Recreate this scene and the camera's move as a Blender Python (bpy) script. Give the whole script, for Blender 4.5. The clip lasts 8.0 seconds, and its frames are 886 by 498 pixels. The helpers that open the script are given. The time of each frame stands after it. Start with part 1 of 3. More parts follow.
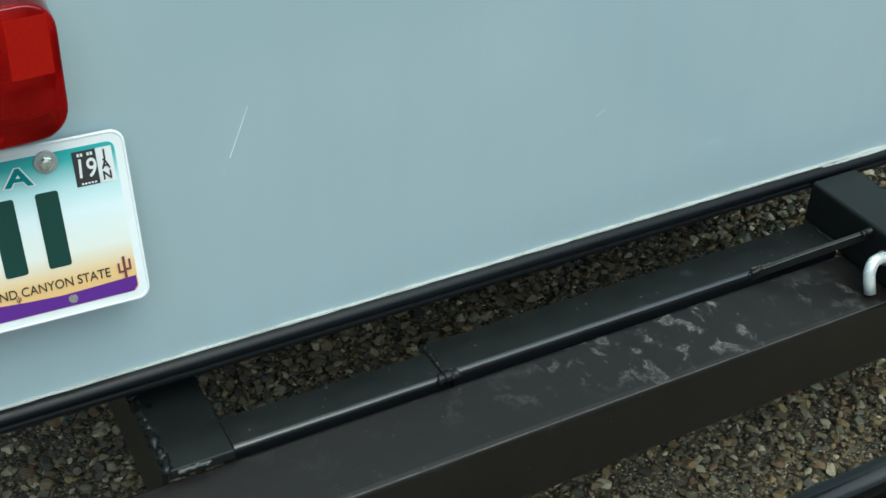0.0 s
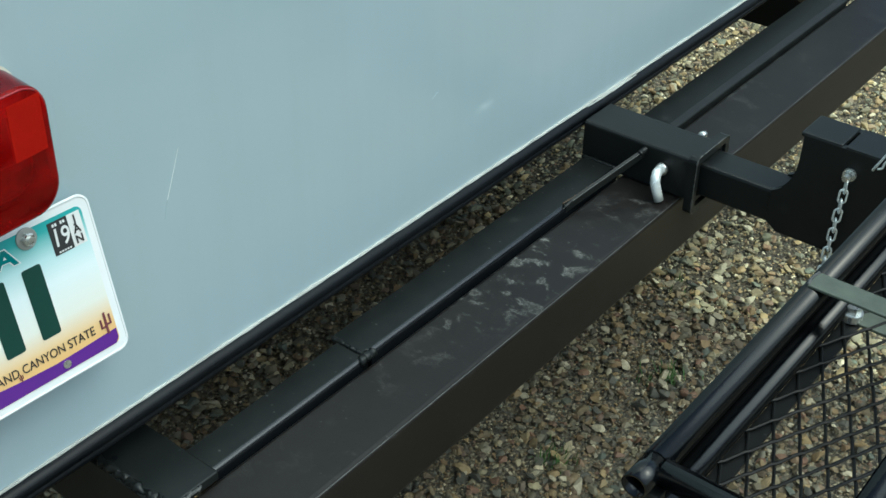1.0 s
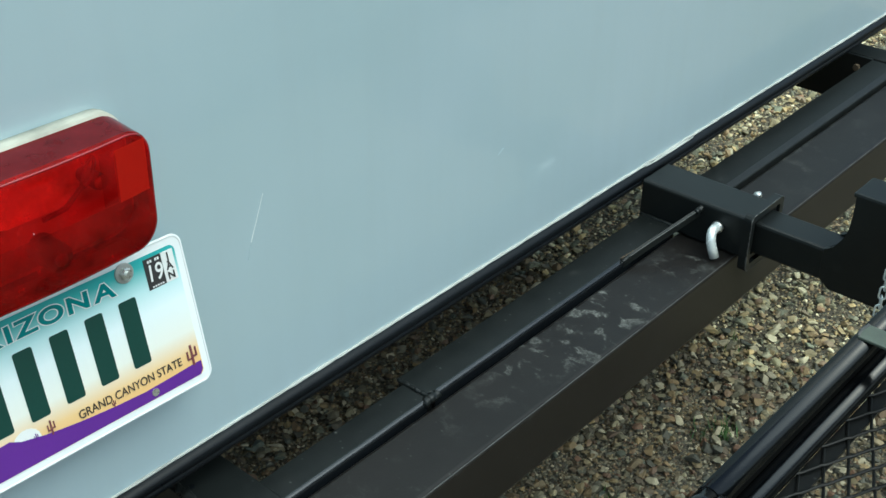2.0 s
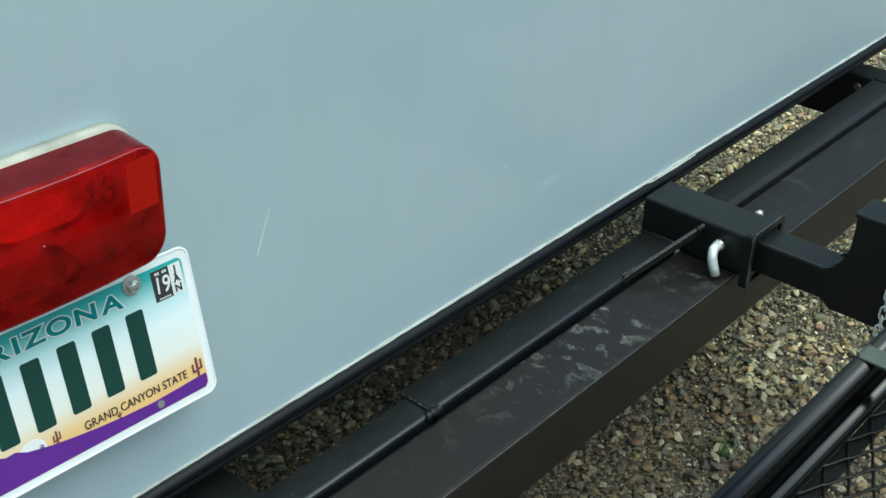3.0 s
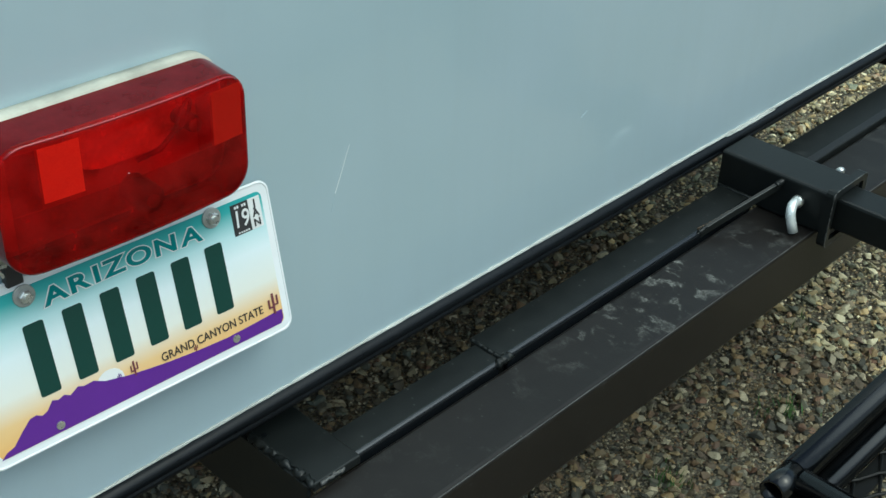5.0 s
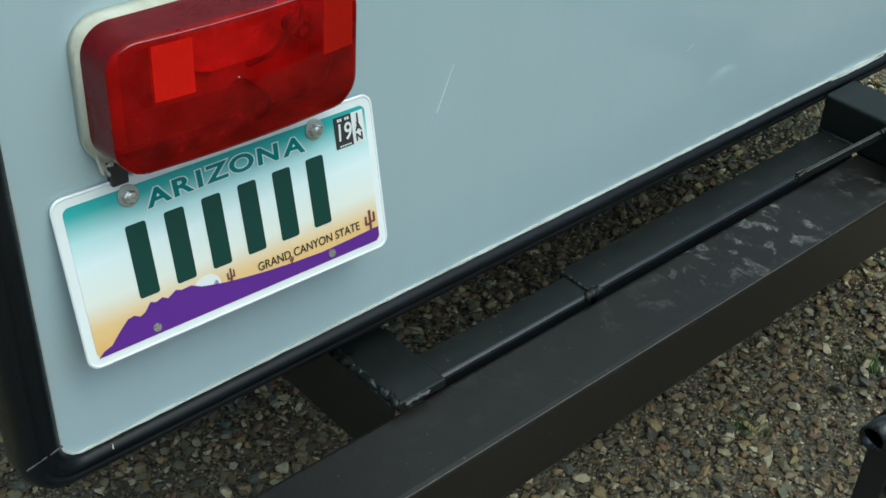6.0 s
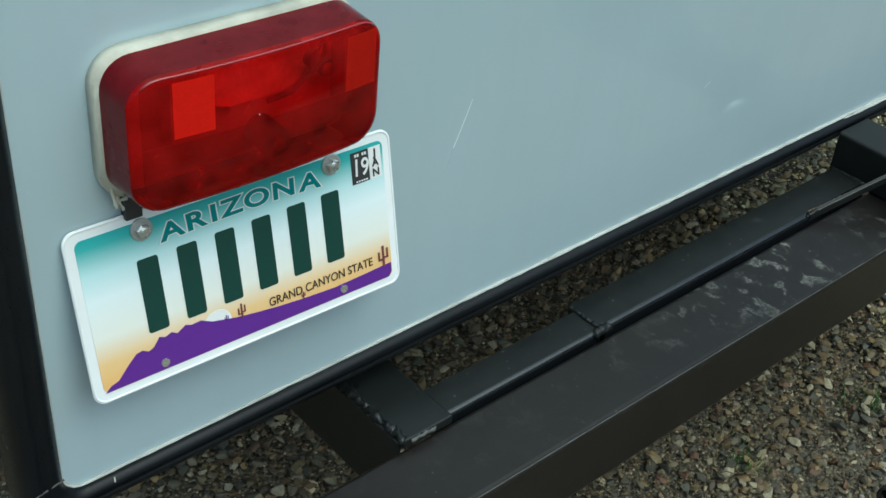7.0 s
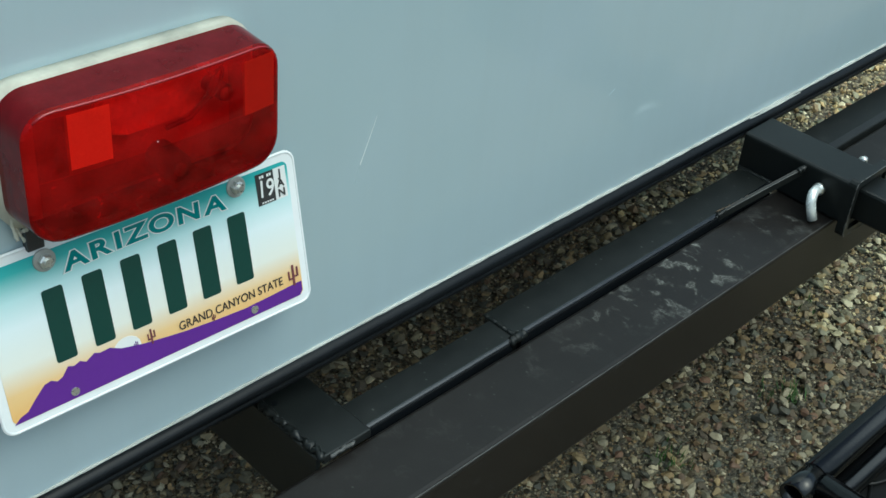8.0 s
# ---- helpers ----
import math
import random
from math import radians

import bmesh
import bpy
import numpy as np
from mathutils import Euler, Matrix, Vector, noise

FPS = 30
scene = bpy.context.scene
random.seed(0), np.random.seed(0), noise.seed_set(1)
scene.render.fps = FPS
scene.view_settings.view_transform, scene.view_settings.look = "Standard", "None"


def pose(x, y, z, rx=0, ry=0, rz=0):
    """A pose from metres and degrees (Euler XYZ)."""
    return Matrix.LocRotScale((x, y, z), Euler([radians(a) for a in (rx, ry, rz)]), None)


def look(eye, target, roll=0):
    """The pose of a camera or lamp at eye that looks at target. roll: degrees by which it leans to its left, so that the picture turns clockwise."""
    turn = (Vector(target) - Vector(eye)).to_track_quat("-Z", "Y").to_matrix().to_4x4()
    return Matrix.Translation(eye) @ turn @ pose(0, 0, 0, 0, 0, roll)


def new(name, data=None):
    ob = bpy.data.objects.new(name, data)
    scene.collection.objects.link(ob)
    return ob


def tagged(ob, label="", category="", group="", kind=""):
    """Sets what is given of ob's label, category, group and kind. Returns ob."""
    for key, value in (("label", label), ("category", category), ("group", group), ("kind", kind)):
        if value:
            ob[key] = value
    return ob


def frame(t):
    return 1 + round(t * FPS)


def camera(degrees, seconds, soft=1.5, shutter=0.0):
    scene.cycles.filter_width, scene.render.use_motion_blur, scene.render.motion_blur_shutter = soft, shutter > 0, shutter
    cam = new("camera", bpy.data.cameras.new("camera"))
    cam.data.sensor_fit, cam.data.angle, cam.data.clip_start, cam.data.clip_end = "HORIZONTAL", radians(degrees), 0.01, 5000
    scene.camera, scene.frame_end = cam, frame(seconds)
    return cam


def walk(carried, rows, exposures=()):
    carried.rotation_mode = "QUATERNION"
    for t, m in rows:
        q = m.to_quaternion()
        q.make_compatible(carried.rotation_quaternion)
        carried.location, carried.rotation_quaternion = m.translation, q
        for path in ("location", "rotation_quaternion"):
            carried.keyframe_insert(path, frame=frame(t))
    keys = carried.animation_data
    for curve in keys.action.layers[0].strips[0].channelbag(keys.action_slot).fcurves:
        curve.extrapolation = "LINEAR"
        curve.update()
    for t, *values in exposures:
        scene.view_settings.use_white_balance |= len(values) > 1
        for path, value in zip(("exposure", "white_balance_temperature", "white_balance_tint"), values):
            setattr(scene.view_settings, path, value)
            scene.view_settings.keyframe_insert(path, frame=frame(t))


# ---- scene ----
cam = camera(39.6, 8.0, soft=1.5, shutter=0.0)
PATH = [
    (0, (-0.037, -0.863, 0.589), (0.764, 0.557, -0.570), 2.1),
    (0.2, (-0.043, -0.852, 0.595), (0.845, 0.519, -0.559), 1.7),
    (0.3, (-0.066, -0.832, 0.598), (0.852, 0.481, -0.599), 1.9),
    (0.5, (-0.147, -0.787, 0.596), (0.897, 0.403, -0.627), 1.5),
    (0.8, (-0.28, -0.749, 0.617), (0.909, 0.284, -0.616), 0.5),
    (1, (-0.340, -0.767, 0.637), (0.957, 0.246, -0.499), 0.9),
    (1.2, (-0.374, -0.772, 0.637), (0.96, 0.226, -0.471), 1.6),
    (1.5, (-0.392, -0.790, 0.654), (0.983, 0.232, -0.379), 2.4),
    (2, (-0.399, -0.798, 0.658), (0.887, 0.318, -0.391), 0.5),
    (2.2, (-0.404, -0.795, 0.659), (0.879, 0.334, -0.380), 1.1),
    (3.3, (-0.407, -0.794, 0.667), (0.892, 0.317, -0.371), 1.2),
    (3.5, (-0.406, -0.794, 0.660), (0.888, 0.312, -0.390), 1.0),
    (4, (-0.401, -0.797, 0.652), (0.855, 0.306, -0.445), 0.5),
    (4.2, (-0.398, -0.787, 0.647), (0.867, 0.313, -0.445), 0.9),
    (5.3, (-0.426, -0.769, 0.643), (0.764, 0.406, -0.455), 2.3),
    (5.5, (-0.428, -0.768, 0.647), (0.747, 0.410, -0.462), 2.9),
    (6, (-0.437, -0.748, 0.621), (0.663, 0.438, -0.556), 2.8),
    (6.5, (-0.441, -0.717, 0.627), (0.610, 0.501, -0.561), 4.2),
    (7, (-0.433, -0.708, 0.636), (0.681, 0.467, -0.537), 5.0),
    (7.5, (-0.425, -0.735, 0.640), (0.742, 0.418, -0.505), 3.9),
    (8, (-0.418, -0.727, 0.653), (0.774, 0.382, -0.508), 4.9),
]
EXPOSURES = [(t, stops - 0.34, 5480, -10) for t, stops in ((0, 0.46), (0.5, 0.36), (1.0, 0.50), (1.5, 0.62), (2.2, 0.55), (4, 0.40), (5.5, 0.33), (6.5, 0.34), (8, 0.34))]
walk(cam, [(t, look(eye, target, roll)) for t, eye, target, roll in PATH], EXPOSURES)

# ---- light ----
world = bpy.data.worlds.new("world")
scene.world = world
world.use_nodes = True
wn, wl = world.node_tree.nodes, world.node_tree.links
sky = wn.new("ShaderNodeTexSky")
sky.sky_type = "NISHITA"
sky.sun_disc = False
sky.sun_elevation = radians(60)
sky.sun_rotation = radians(173)
sky.dust_density = 7.0
sky.ozone_density = 0.5
wl.new(sky.outputs[0], wn["Background"].inputs[0])
wn["Background"].inputs[1].default_value = 0.128
sun = new("sun", bpy.data.lights.new("sun", "SUN"))
sun.data.energy = 1.25
sun.data.angle = radians(80)
sun.data.color = (1.0, 0.98, 0.95)
sun.matrix_world = look((0.15, -1.3, 2.95), (0, 0, 0))

# ---- small tools ----
GROUND = -0.655


def part(name, bm, material, parent=None, label="", smooth=False):
    me = bpy.data.meshes.new(name)
    bmesh.ops.recalc_face_normals(bm, faces=bm.faces)
    bm.to_mesh(me)
    bm.free()
    if smooth:
        for p in me.polygons:
            p.use_smooth = True
    me.materials.append(material)
    ob = new(name, me)
    if parent is not None:
        ob.parent = parent
    if label:
        ob["label"] = label
    return ob


def empty(name, at, label, category, group=""):
    ob = new(name)
    ob.empty_display_size = 0.05
    ob.location = at
    return tagged(ob, label, category, group)


def place(child, parent):
    """Parent with the child's world place kept."""
    child.parent = parent
    child.matrix_parent_inverse = Matrix.Translation(-parent.location)


def under(parent, name, bm, material, label="", smooth=False):
    ob = part(name, bm, material, None, label, smooth)
    ob.parent = parent
    root = parent
    while root.parent is not None:
        root = root.parent
    ob.matrix_parent_inverse = parent.matrix_basis.inverted() if parent is root else Matrix()
    return ob


def box(x0, x1, y0, y1, z0, z1, bevel=0.0, segments=2, bm=None):
    bm = bm or bmesh.new()
    made = bmesh.ops.create_cube(bm, size=1.0, matrix=Matrix.Translation(((x0 + x1) / 2, (y0 + y1) / 2, (z0 + z1) / 2)) @ Matrix.Diagonal((x1 - x0, y1 - y0, z1 - z0, 1)))
    if bevel:
        edges = {e for v in made["verts"] for e in v.link_edges}
        bmesh.ops.bevel(bm, geom=list(edges), offset=bevel, segments=segments, profile=0.5, affect="EDGES")
    return bm


def prism(points, axis, a, b, bevel=0.0, bm=None):
    """A closed outline of two coordinates, drawn out along an axis from a to b."""
    bm = bm or bmesh.new()
    def put(p, q, d):
        return {"x": (d, p, q), "y": (p, d, q), "z": (p, q, d)}[axis]
    lo = [bm.verts.new(put(p, q, a)) for p, q in points]
    hi = [bm.verts.new(put(p, q, b)) for p, q in points]
    n = len(points)
    bm.faces.new(lo)
    bm.faces.new(hi[::-1])
    for i in range(n):
        bm.faces.new((lo[i], hi[i], hi[(i + 1) % n], lo[(i + 1) % n]))
    if bevel:
        bmesh.ops.bevel(bm, geom=bm.edges[:], offset=bevel, segments=2, profile=0.5, affect="EDGES")
    return bm


def rounded(x0, x1, z0, z1, r, n=6):
    pts = []
    for cx, cz, a0 in ((x1 - r, z1 - r, 0), (x0 + r, z1 - r, 90), (x0 + r, z0 + r, 180), (x1 - r, z0 + r, 270)):
        for i in range(n + 1):
            a = radians(a0 + 90 * i / n)
            pts.append((cx + r * math.cos(a), cz + r * math.sin(a)))
    return pts


def sweep(points, radius, sides=14, caps=True, closed=False, bm=None, flat=1.0):
    """A tube along a line of points."""
    bm = bm or bmesh.new()
    pts = [Vector(p) for p in points]
    n = len(pts)
    rings = []
    normal = None
    for i, p in enumerate(pts):
        if closed:
            d = pts[(i + 1) % n] - pts[i - 1]
        else:
            d = pts[min(i + 1, n - 1)] - pts[max(i - 1, 0)]
        d.normalize()
        if normal is None:
            normal = d.orthogonal().normalized()
        normal = (normal - d * normal.dot(d)).normalized()
        side = d.cross(normal)
        r = radius[i] if isinstance(radius, (list, tuple)) else radius
        rings.append([bm.verts.new(p + r * (math.cos(a) * normal + flat * math.sin(a) * side)) for a in (2 * math.pi * k / sides for k in range(sides))])
    for i in range(n if closed else n - 1):
        a, b = rings[i], rings[(i + 1) % n]
        for k in range(sides):
            bm.faces.new((a[k], a[(k + 1) % sides], b[(k + 1) % sides], b[k]))
    if caps and not closed:
        bm.faces.new(rings[0][::-1])
        bm.faces.new(rings[-1])
    return bm


def weld_bead(a, b, radius, seed, steps=40, rough=1.0):
    rnd = random.Random(seed)
    a, b = Vector(a), Vector(b)
    pts, rad = [], []
    for i in range(steps + 1):
        k = i / steps
        pts.append(a.lerp(b, k) + Vector([rnd.uniform(-1, 1) * radius * 0.12 * rough for _ in range(3)]))
        rad.append(radius * rnd.uniform(1 - 0.12 * rough, 1 + 0.1 * rough))
    return sweep(pts, rad, 8)


# ---- materials ----
def material(name):
    m = bpy.data.materials.new(name)
    m.use_nodes = True
    return m, m.node_tree.nodes, m.node_tree.links, m.node_tree.nodes["Principled BSDF"]


def coords(n, l, scale=(1, 1, 1), kind="Object"):
    tc, mp = n.new("ShaderNodeTexCoord"), n.new("ShaderNodeMapping")
    mp.inputs["Scale"].default_value = scale
    l.new(tc.outputs[kind], mp.inputs[0])
    return mp.outputs[0]


def noise_tex(n, l, vec, scale, detail=4, rough=0.6):
    t = n.new("ShaderNodeTexNoise")
    t.inputs["Scale"].default_value, t.inputs["Detail"].default_value, t.inputs["Roughness"].default_value = scale, detail, rough
    l.new(vec, t.inputs["Vector"])
    return t.outputs["Fac"]


def ramp(n, l, fac, stops):
    r = n.new("ShaderNodeValToRGB")
    els = r.color_ramp.elements
    while len(els) < len(stops):
        els.new(0.5)
    for e, (p, c) in zip(els, stops):
        e.position, e.color = p, (*c, 1) if len(c) == 3 else c
    l.new(fac, r.inputs[0])
    return r.outputs[0]


def mix(n, l, fac, a, b):
    m = n.new("ShaderNodeMix")
    m.data_type = "RGBA"
    for s, v in ((m.inputs[0], fac), (m.inputs[6], a), (m.inputs[7], b)):
        if hasattr(v, "links"):
            l.new(v, s)
        else:
            s.default_value = v if isinstance(v, (int, float)) else (*v, 1)
    return m.outputs[2]


def bump(n, l, height, strength, distance, p):
    b = n.new("ShaderNodeBump")
    b.inputs["Strength"].default_value, b.inputs["Distance"].default_value = strength, distance
    l.new(height, b.inputs["Height"])
    l.new(b.outputs[0], p.inputs["Normal"])


def plain(name, colour, rough=0.5, metal=0.0, vary=0.15, scale=60, relief=0.15, coat=0.0, shine=0.5):
    m, n, l, p = material(name)
    v = coords(n, l)
    big, fine = noise_tex(n, l, v, scale * 0.15, 5), noise_tex(n, l, v, scale * 4, 4)
    dark = tuple(c * (1 - vary) for c in colour)
    light = tuple(min(1, c * (1 + vary)) for c in colour)
    l.new(ramp(n, l, big, [(0.3, dark), (0.7, light)]), p.inputs["Base Color"])
    l.new(ramp(n, l, fine, [(0.3, (max(0, rough - 0.08),) * 3), (0.7, (min(1, rough + 0.08),) * 3)]), p.inputs["Roughness"])
    p.inputs["Metallic"].default_value = metal
    p.inputs["Coat Weight"].default_value = coat
    p.inputs["Specular IOR Level"].default_value = shine
    p.inputs["Coat Roughness"].default_value = 0.08
    if relief:
        bump(n, l, fine, relief, 0.0006, p)
    return m


def steel_paint(name, colour, rough, dust, dust_colour=(0.24, 0.25, 0.24), scuffed=False, shine=0.5):
    """Satin black paint on steel, with dusty drops and smears."""
    m, n, l, p = material(name)
    v = coords(n, l)
    big, fine, mid = noise_tex(n, l, v, 9, 6), noise_tex(n, l, v, 420, 3), noise_tex(n, l, v, 38, 5, 0.7)
    vor = n.new("ShaderNodeTexVoronoi")
    vor.inputs["Scale"].default_value = 28
    l.new(v, vor.inputs["Vector"])
    spots = ramp(n, l, vor.outputs["Distance"], [(0.12, (1, 1, 1)), (0.26, (0, 0, 0))])
    gate = ramp(n, l, noise_tex(n, l, v, 16, 2), [(0.52, (0, 0, 0)), (0.66, (1, 1, 1))])
    mul = n.new("ShaderNodeMath"); mul.operation = "MULTIPLY"
    l.new(spots, mul.inputs[0]); l.new(gate, mul.inputs[1])
    mul2 = n.new("ShaderNodeMath"); mul2.operation = "MULTIPLY"
    l.new(mul.outputs[0], mul2.inputs[0]); l.new(ramp(n, l, mid, [(0.42, (0, 0, 0)), (0.7, (1, 1, 1))]), mul2.inputs[1])
    film = ramp(n, l, mid, [(0.35, (0, 0, 0)), (0.8, (0.35, 0.35, 0.35))])
    add = n.new("ShaderNodeMath"); add.operation = "MULTIPLY_ADD"
    add.use_clamp = True
    l.new(mul2.outputs[0], add.inputs[0]); add.inputs[1].default_value = dust * 1.6
    scl = n.new("ShaderNodeMath"); scl.operation = "MULTIPLY"
    l.new(film, scl.inputs[0]); scl.inputs[1].default_value = dust * 0.5
    l.new(scl.outputs[0], add.inputs[2])
    amount = add.outputs[0]
    if scuffed:
        sep = n.new("ShaderNodeSeparateXYZ")
        l.new(v, sep.inputs[0])
        along = ramp(n, l, sep.outputs[0], [(0.0, (0.06,) * 3), (0.42, (0.12,) * 3), (0.66, (0.75,) * 3), (0.75, (1, 1, 1)), (0.90, (0.8,) * 3), (0.97, (0.18,) * 3)])
        blot = n.new("ShaderNodeTexNoise")
        blot.inputs["Scale"].default_value, blot.inputs["Detail"].default_value, blot.inputs["Roughness"].default_value, blot.inputs["Distortion"].default_value = 40, 5.0, 0.62, 0.3
        l.new(coords(n, l, (1.0, 0.75, 1)), blot.inputs["Vector"])
        spot = ramp(n, l, blot.outputs["Fac"], [(0.53, (0, 0, 0)), (0.575, (0.22, 0.22, 0.22)), (0.60, (0.62, 0.62, 0.62)), (0.63, (0.20, 0.20, 0.20)), (0.69, (0.16, 0.16, 0.16)), (0.73, (0.55, 0.55, 0.55)), (0.78, (0.25, 0.25, 0.25))])
        cluster = ramp(n, l, noise_tex(n, l, v, 11, 2), [(0.42, (0.1, 0.1, 0.1)), (0.6, (1, 1, 1))])
        level = n.new("ShaderNodeMath"); level.operation = "GREATER_THAN"
        l.new(sep.outputs[2], level.inputs[0]); level.inputs[1].default_value = -0.2256
        gated = n.new("ShaderNodeMath"); gated.operation = "MULTIPLY"
        l.new(spot, gated.inputs[0]); l.new(cluster, gated.inputs[1])
        upward = n.new("ShaderNodeMath"); upward.operation = "MULTIPLY"
        l.new(gated.outputs[0], upward.inputs[0]); l.new(level.outputs[0], upward.inputs[1])
        grainy = n.new("ShaderNodeMath"); grainy.operation = "MULTIPLY"
        l.new(upward.outputs[0], grainy.inputs[0]); l.new(ramp(n, l, noise_tex(n, l, v, 150, 5, 0.7), [(0.36, (0.3, 0.3, 0.3)), (0.60, (1, 1, 1))]), grainy.inputs[1])
        mark = grainy.outputs[0]
        both = n.new("ShaderNodeMath"); both.operation = "MULTIPLY"
        l.new(along, both.inputs[0]); l.new(mark, both.inputs[1])
        far = n.new("ShaderNodeMath"); far.operation = "MULTIPLY_ADD"; far.use_clamp = True
        l.new(both.outputs[0], far.inputs[0]); far.inputs[1].default_value = 1.25
        l.new(amount, far.inputs[2])
        amount = far.outputs[0]
    dots = n.new("ShaderNodeTexVoronoi")
    dots.inputs["Scale"].default_value = 150
    l.new(coords(n, l, (1, 0.8, 1)), dots.inputs["Vector"])
    pick = n.new("ShaderNodeSeparateColor")
    l.new(dots.outputs["Color"], pick.inputs[0])
    chosen = ramp(n, l, pick.outputs[0], [(0.86, (0, 0, 0)), (1.0, (1, 1, 1))])
    near = ramp(n, l, dots.outputs["Distance"], [(0.08, (1, 1, 1)), (0.24, (0, 0, 0))])
    speck = n.new("ShaderNodeMath"); speck.operation = "MULTIPLY"
    l.new(chosen, speck.inputs[0]); l.new(near, speck.inputs[1])
    grit = n.new("ShaderNodeMath"); grit.operation = "MULTIPLY_ADD"; grit.use_clamp = True
    l.new(speck.outputs[0], grit.inputs[0]); grit.inputs[1].default_value = dust * 2.6
    l.new(amount, grit.inputs[2])
    amount = grit.outputs[0]
    base = ramp(n, l, big, [(0.3, tuple(c * 0.8 for c in colour)), (0.7, tuple(c * 1.2 for c in colour))])
    l.new(mix(n, l, amount, base, dust_colour), p.inputs["Base Color"])
    l.new(ramp(n, l, amount, [(0, (rough,) * 3), (0.6, (0.85,) * 3)]), p.inputs["Roughness"])
    p.inputs["Specular IOR Level"].default_value = shine
    bump(n, l, fine, 0.25, 0.0004, p)
    return m


def wall_paint():
    m, n, l, p = material("trailer_paint")
    v = coords(n, l)
    big = noise_tex(n, l, v, 1.6, 3)
    streak = noise_tex(n, l, coords(n, l, (14, 14, 1.2)), 2.0, 5)
    fine = noise_tex(n, l, v, 900, 2)
    wave = noise_tex(n, l, coords(n, l, (1, 1, 2.2)), 3.0, 2)
    a = ramp(n, l, big, [(0.3, (0.385, 0.495, 0.535)), (0.7, (0.43, 0.53, 0.59))])
    l.new(mix(n, l, ramp(n, l, streak, [(0.45, (0, 0, 0)), (0.85, (0.22, 0.22, 0.22))]), a, (0.37, 0.44, 0.475)), p.inputs["Base Color"])
    p.inputs["Roughness"].default_value = 0.36
    p.inputs["Coat Weight"].default_value = 0.9
    p.inputs["Coat Roughness"].default_value = 0.06
    add = n.new("ShaderNodeMath"); add.operation = "MULTIPLY_ADD"
    l.new(fine, add.inputs[0]); add.inputs[1].default_value = 0.02; l.new(wave, add.inputs[2])
    bump(n, l, add.outputs[0], 0.12, 0.007, p)
    return m


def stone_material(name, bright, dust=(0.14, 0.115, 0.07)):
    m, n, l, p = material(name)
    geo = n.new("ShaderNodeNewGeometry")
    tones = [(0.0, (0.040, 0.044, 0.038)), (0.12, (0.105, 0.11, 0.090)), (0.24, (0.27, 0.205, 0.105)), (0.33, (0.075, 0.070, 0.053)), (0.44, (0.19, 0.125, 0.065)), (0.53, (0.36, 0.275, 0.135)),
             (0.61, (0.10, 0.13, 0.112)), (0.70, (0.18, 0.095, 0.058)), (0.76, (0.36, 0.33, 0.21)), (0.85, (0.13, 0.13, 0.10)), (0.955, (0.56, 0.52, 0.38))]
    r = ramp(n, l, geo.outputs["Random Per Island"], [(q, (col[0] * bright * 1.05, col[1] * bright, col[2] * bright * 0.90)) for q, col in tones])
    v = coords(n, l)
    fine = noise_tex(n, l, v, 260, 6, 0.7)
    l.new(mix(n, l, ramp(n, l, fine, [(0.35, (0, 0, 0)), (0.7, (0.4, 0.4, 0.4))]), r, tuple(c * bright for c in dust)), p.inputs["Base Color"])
    p.inputs["Roughness"].default_value = 0.72
    bump(n, l, fine, 0.4, 0.0012, p)
    return m


def soil_material():
    m, n, l, p = material("soil")
    v = coords(n, l)
    vor = n.new("ShaderNodeTexVoronoi")
    vor.inputs["Scale"].default_value = 170
    l.new(v, vor.inputs["Vector"])
    cell = n.new("ShaderNodeSeparateColor")
    l.new(vor.outputs["Color"], cell.inputs[0])
    grit = ramp(n, l, cell.outputs[0], [(0.0, (0.06, 0.055, 0.042)), (0.2, (0.14, 0.13, 0.10)), (0.38, (0.29, 0.245, 0.15)), (0.52, (0.12, 0.115, 0.09)), (0.66, (0.21, 0.16, 0.10)), (0.8, (0.18, 0.18, 0.14)), (0.93, (0.46, 0.40, 0.26))])
    big = noise_tex(n, l, v, 5, 6)
    dusty = mix(n, l, ramp(n, l, big, [(0.4, (0, 0, 0)), (0.7, (0.3, 0.3, 0.3))]), grit, (0.15, 0.125, 0.08))
    # Shade in the gaps between grains, put in as a darker colour.
    l.new(mix(n, l, ramp(n, l, vor.outputs["Distance"], [(0.35, (0, 0, 0)), (0.65, (0.5, 0.5, 0.5))]), dusty, (0.085, 0.076, 0.055)), p.inputs["Base Color"])
    p.inputs["Roughness"].default_value = 0.95
    flip = n.new("ShaderNodeMath"); flip.operation = "SUBTRACT"
    flip.inputs[0].default_value = 1.0
    l.new(vor.outputs["Distance"], flip.inputs[1])
    bump(n, l, flip.outputs[0], 1.0, 0.004, p)
    return m


def plate_face():
    """Printed sky: teal at the top, pale in the middle, yellow above the hills."""
    m, n, l, p = material("plate_print")
    sep = n.new("ShaderNodeSeparateXYZ")
    l.new(coords(n, l), sep.inputs[0])
    mr = n.new("ShaderNodeMapRange")
    mr.inputs[1].default_value, mr.inputs[2].default_value = -0.07, 0.07
    l.new(sep.outputs[2], mr.inputs[0])
    c = ramp(n, l, mr.outputs[0], [(0.0, (0.78, 0.45, 0.13)), (0.2, (0.80, 0.56, 0.26)), (0.36, (0.82, 0.83, 0.76)), (0.60, (0.78, 0.88, 0.91)), (0.76, (0.55, 0.78, 0.81)), (0.92, (0.08, 0.42, 0.42)), (1.0, (0.05, 0.36, 0.37))])
    l.new(c, p.inputs["Base Color"])
    p.inputs["Roughness"].default_value = 0.42
    return m


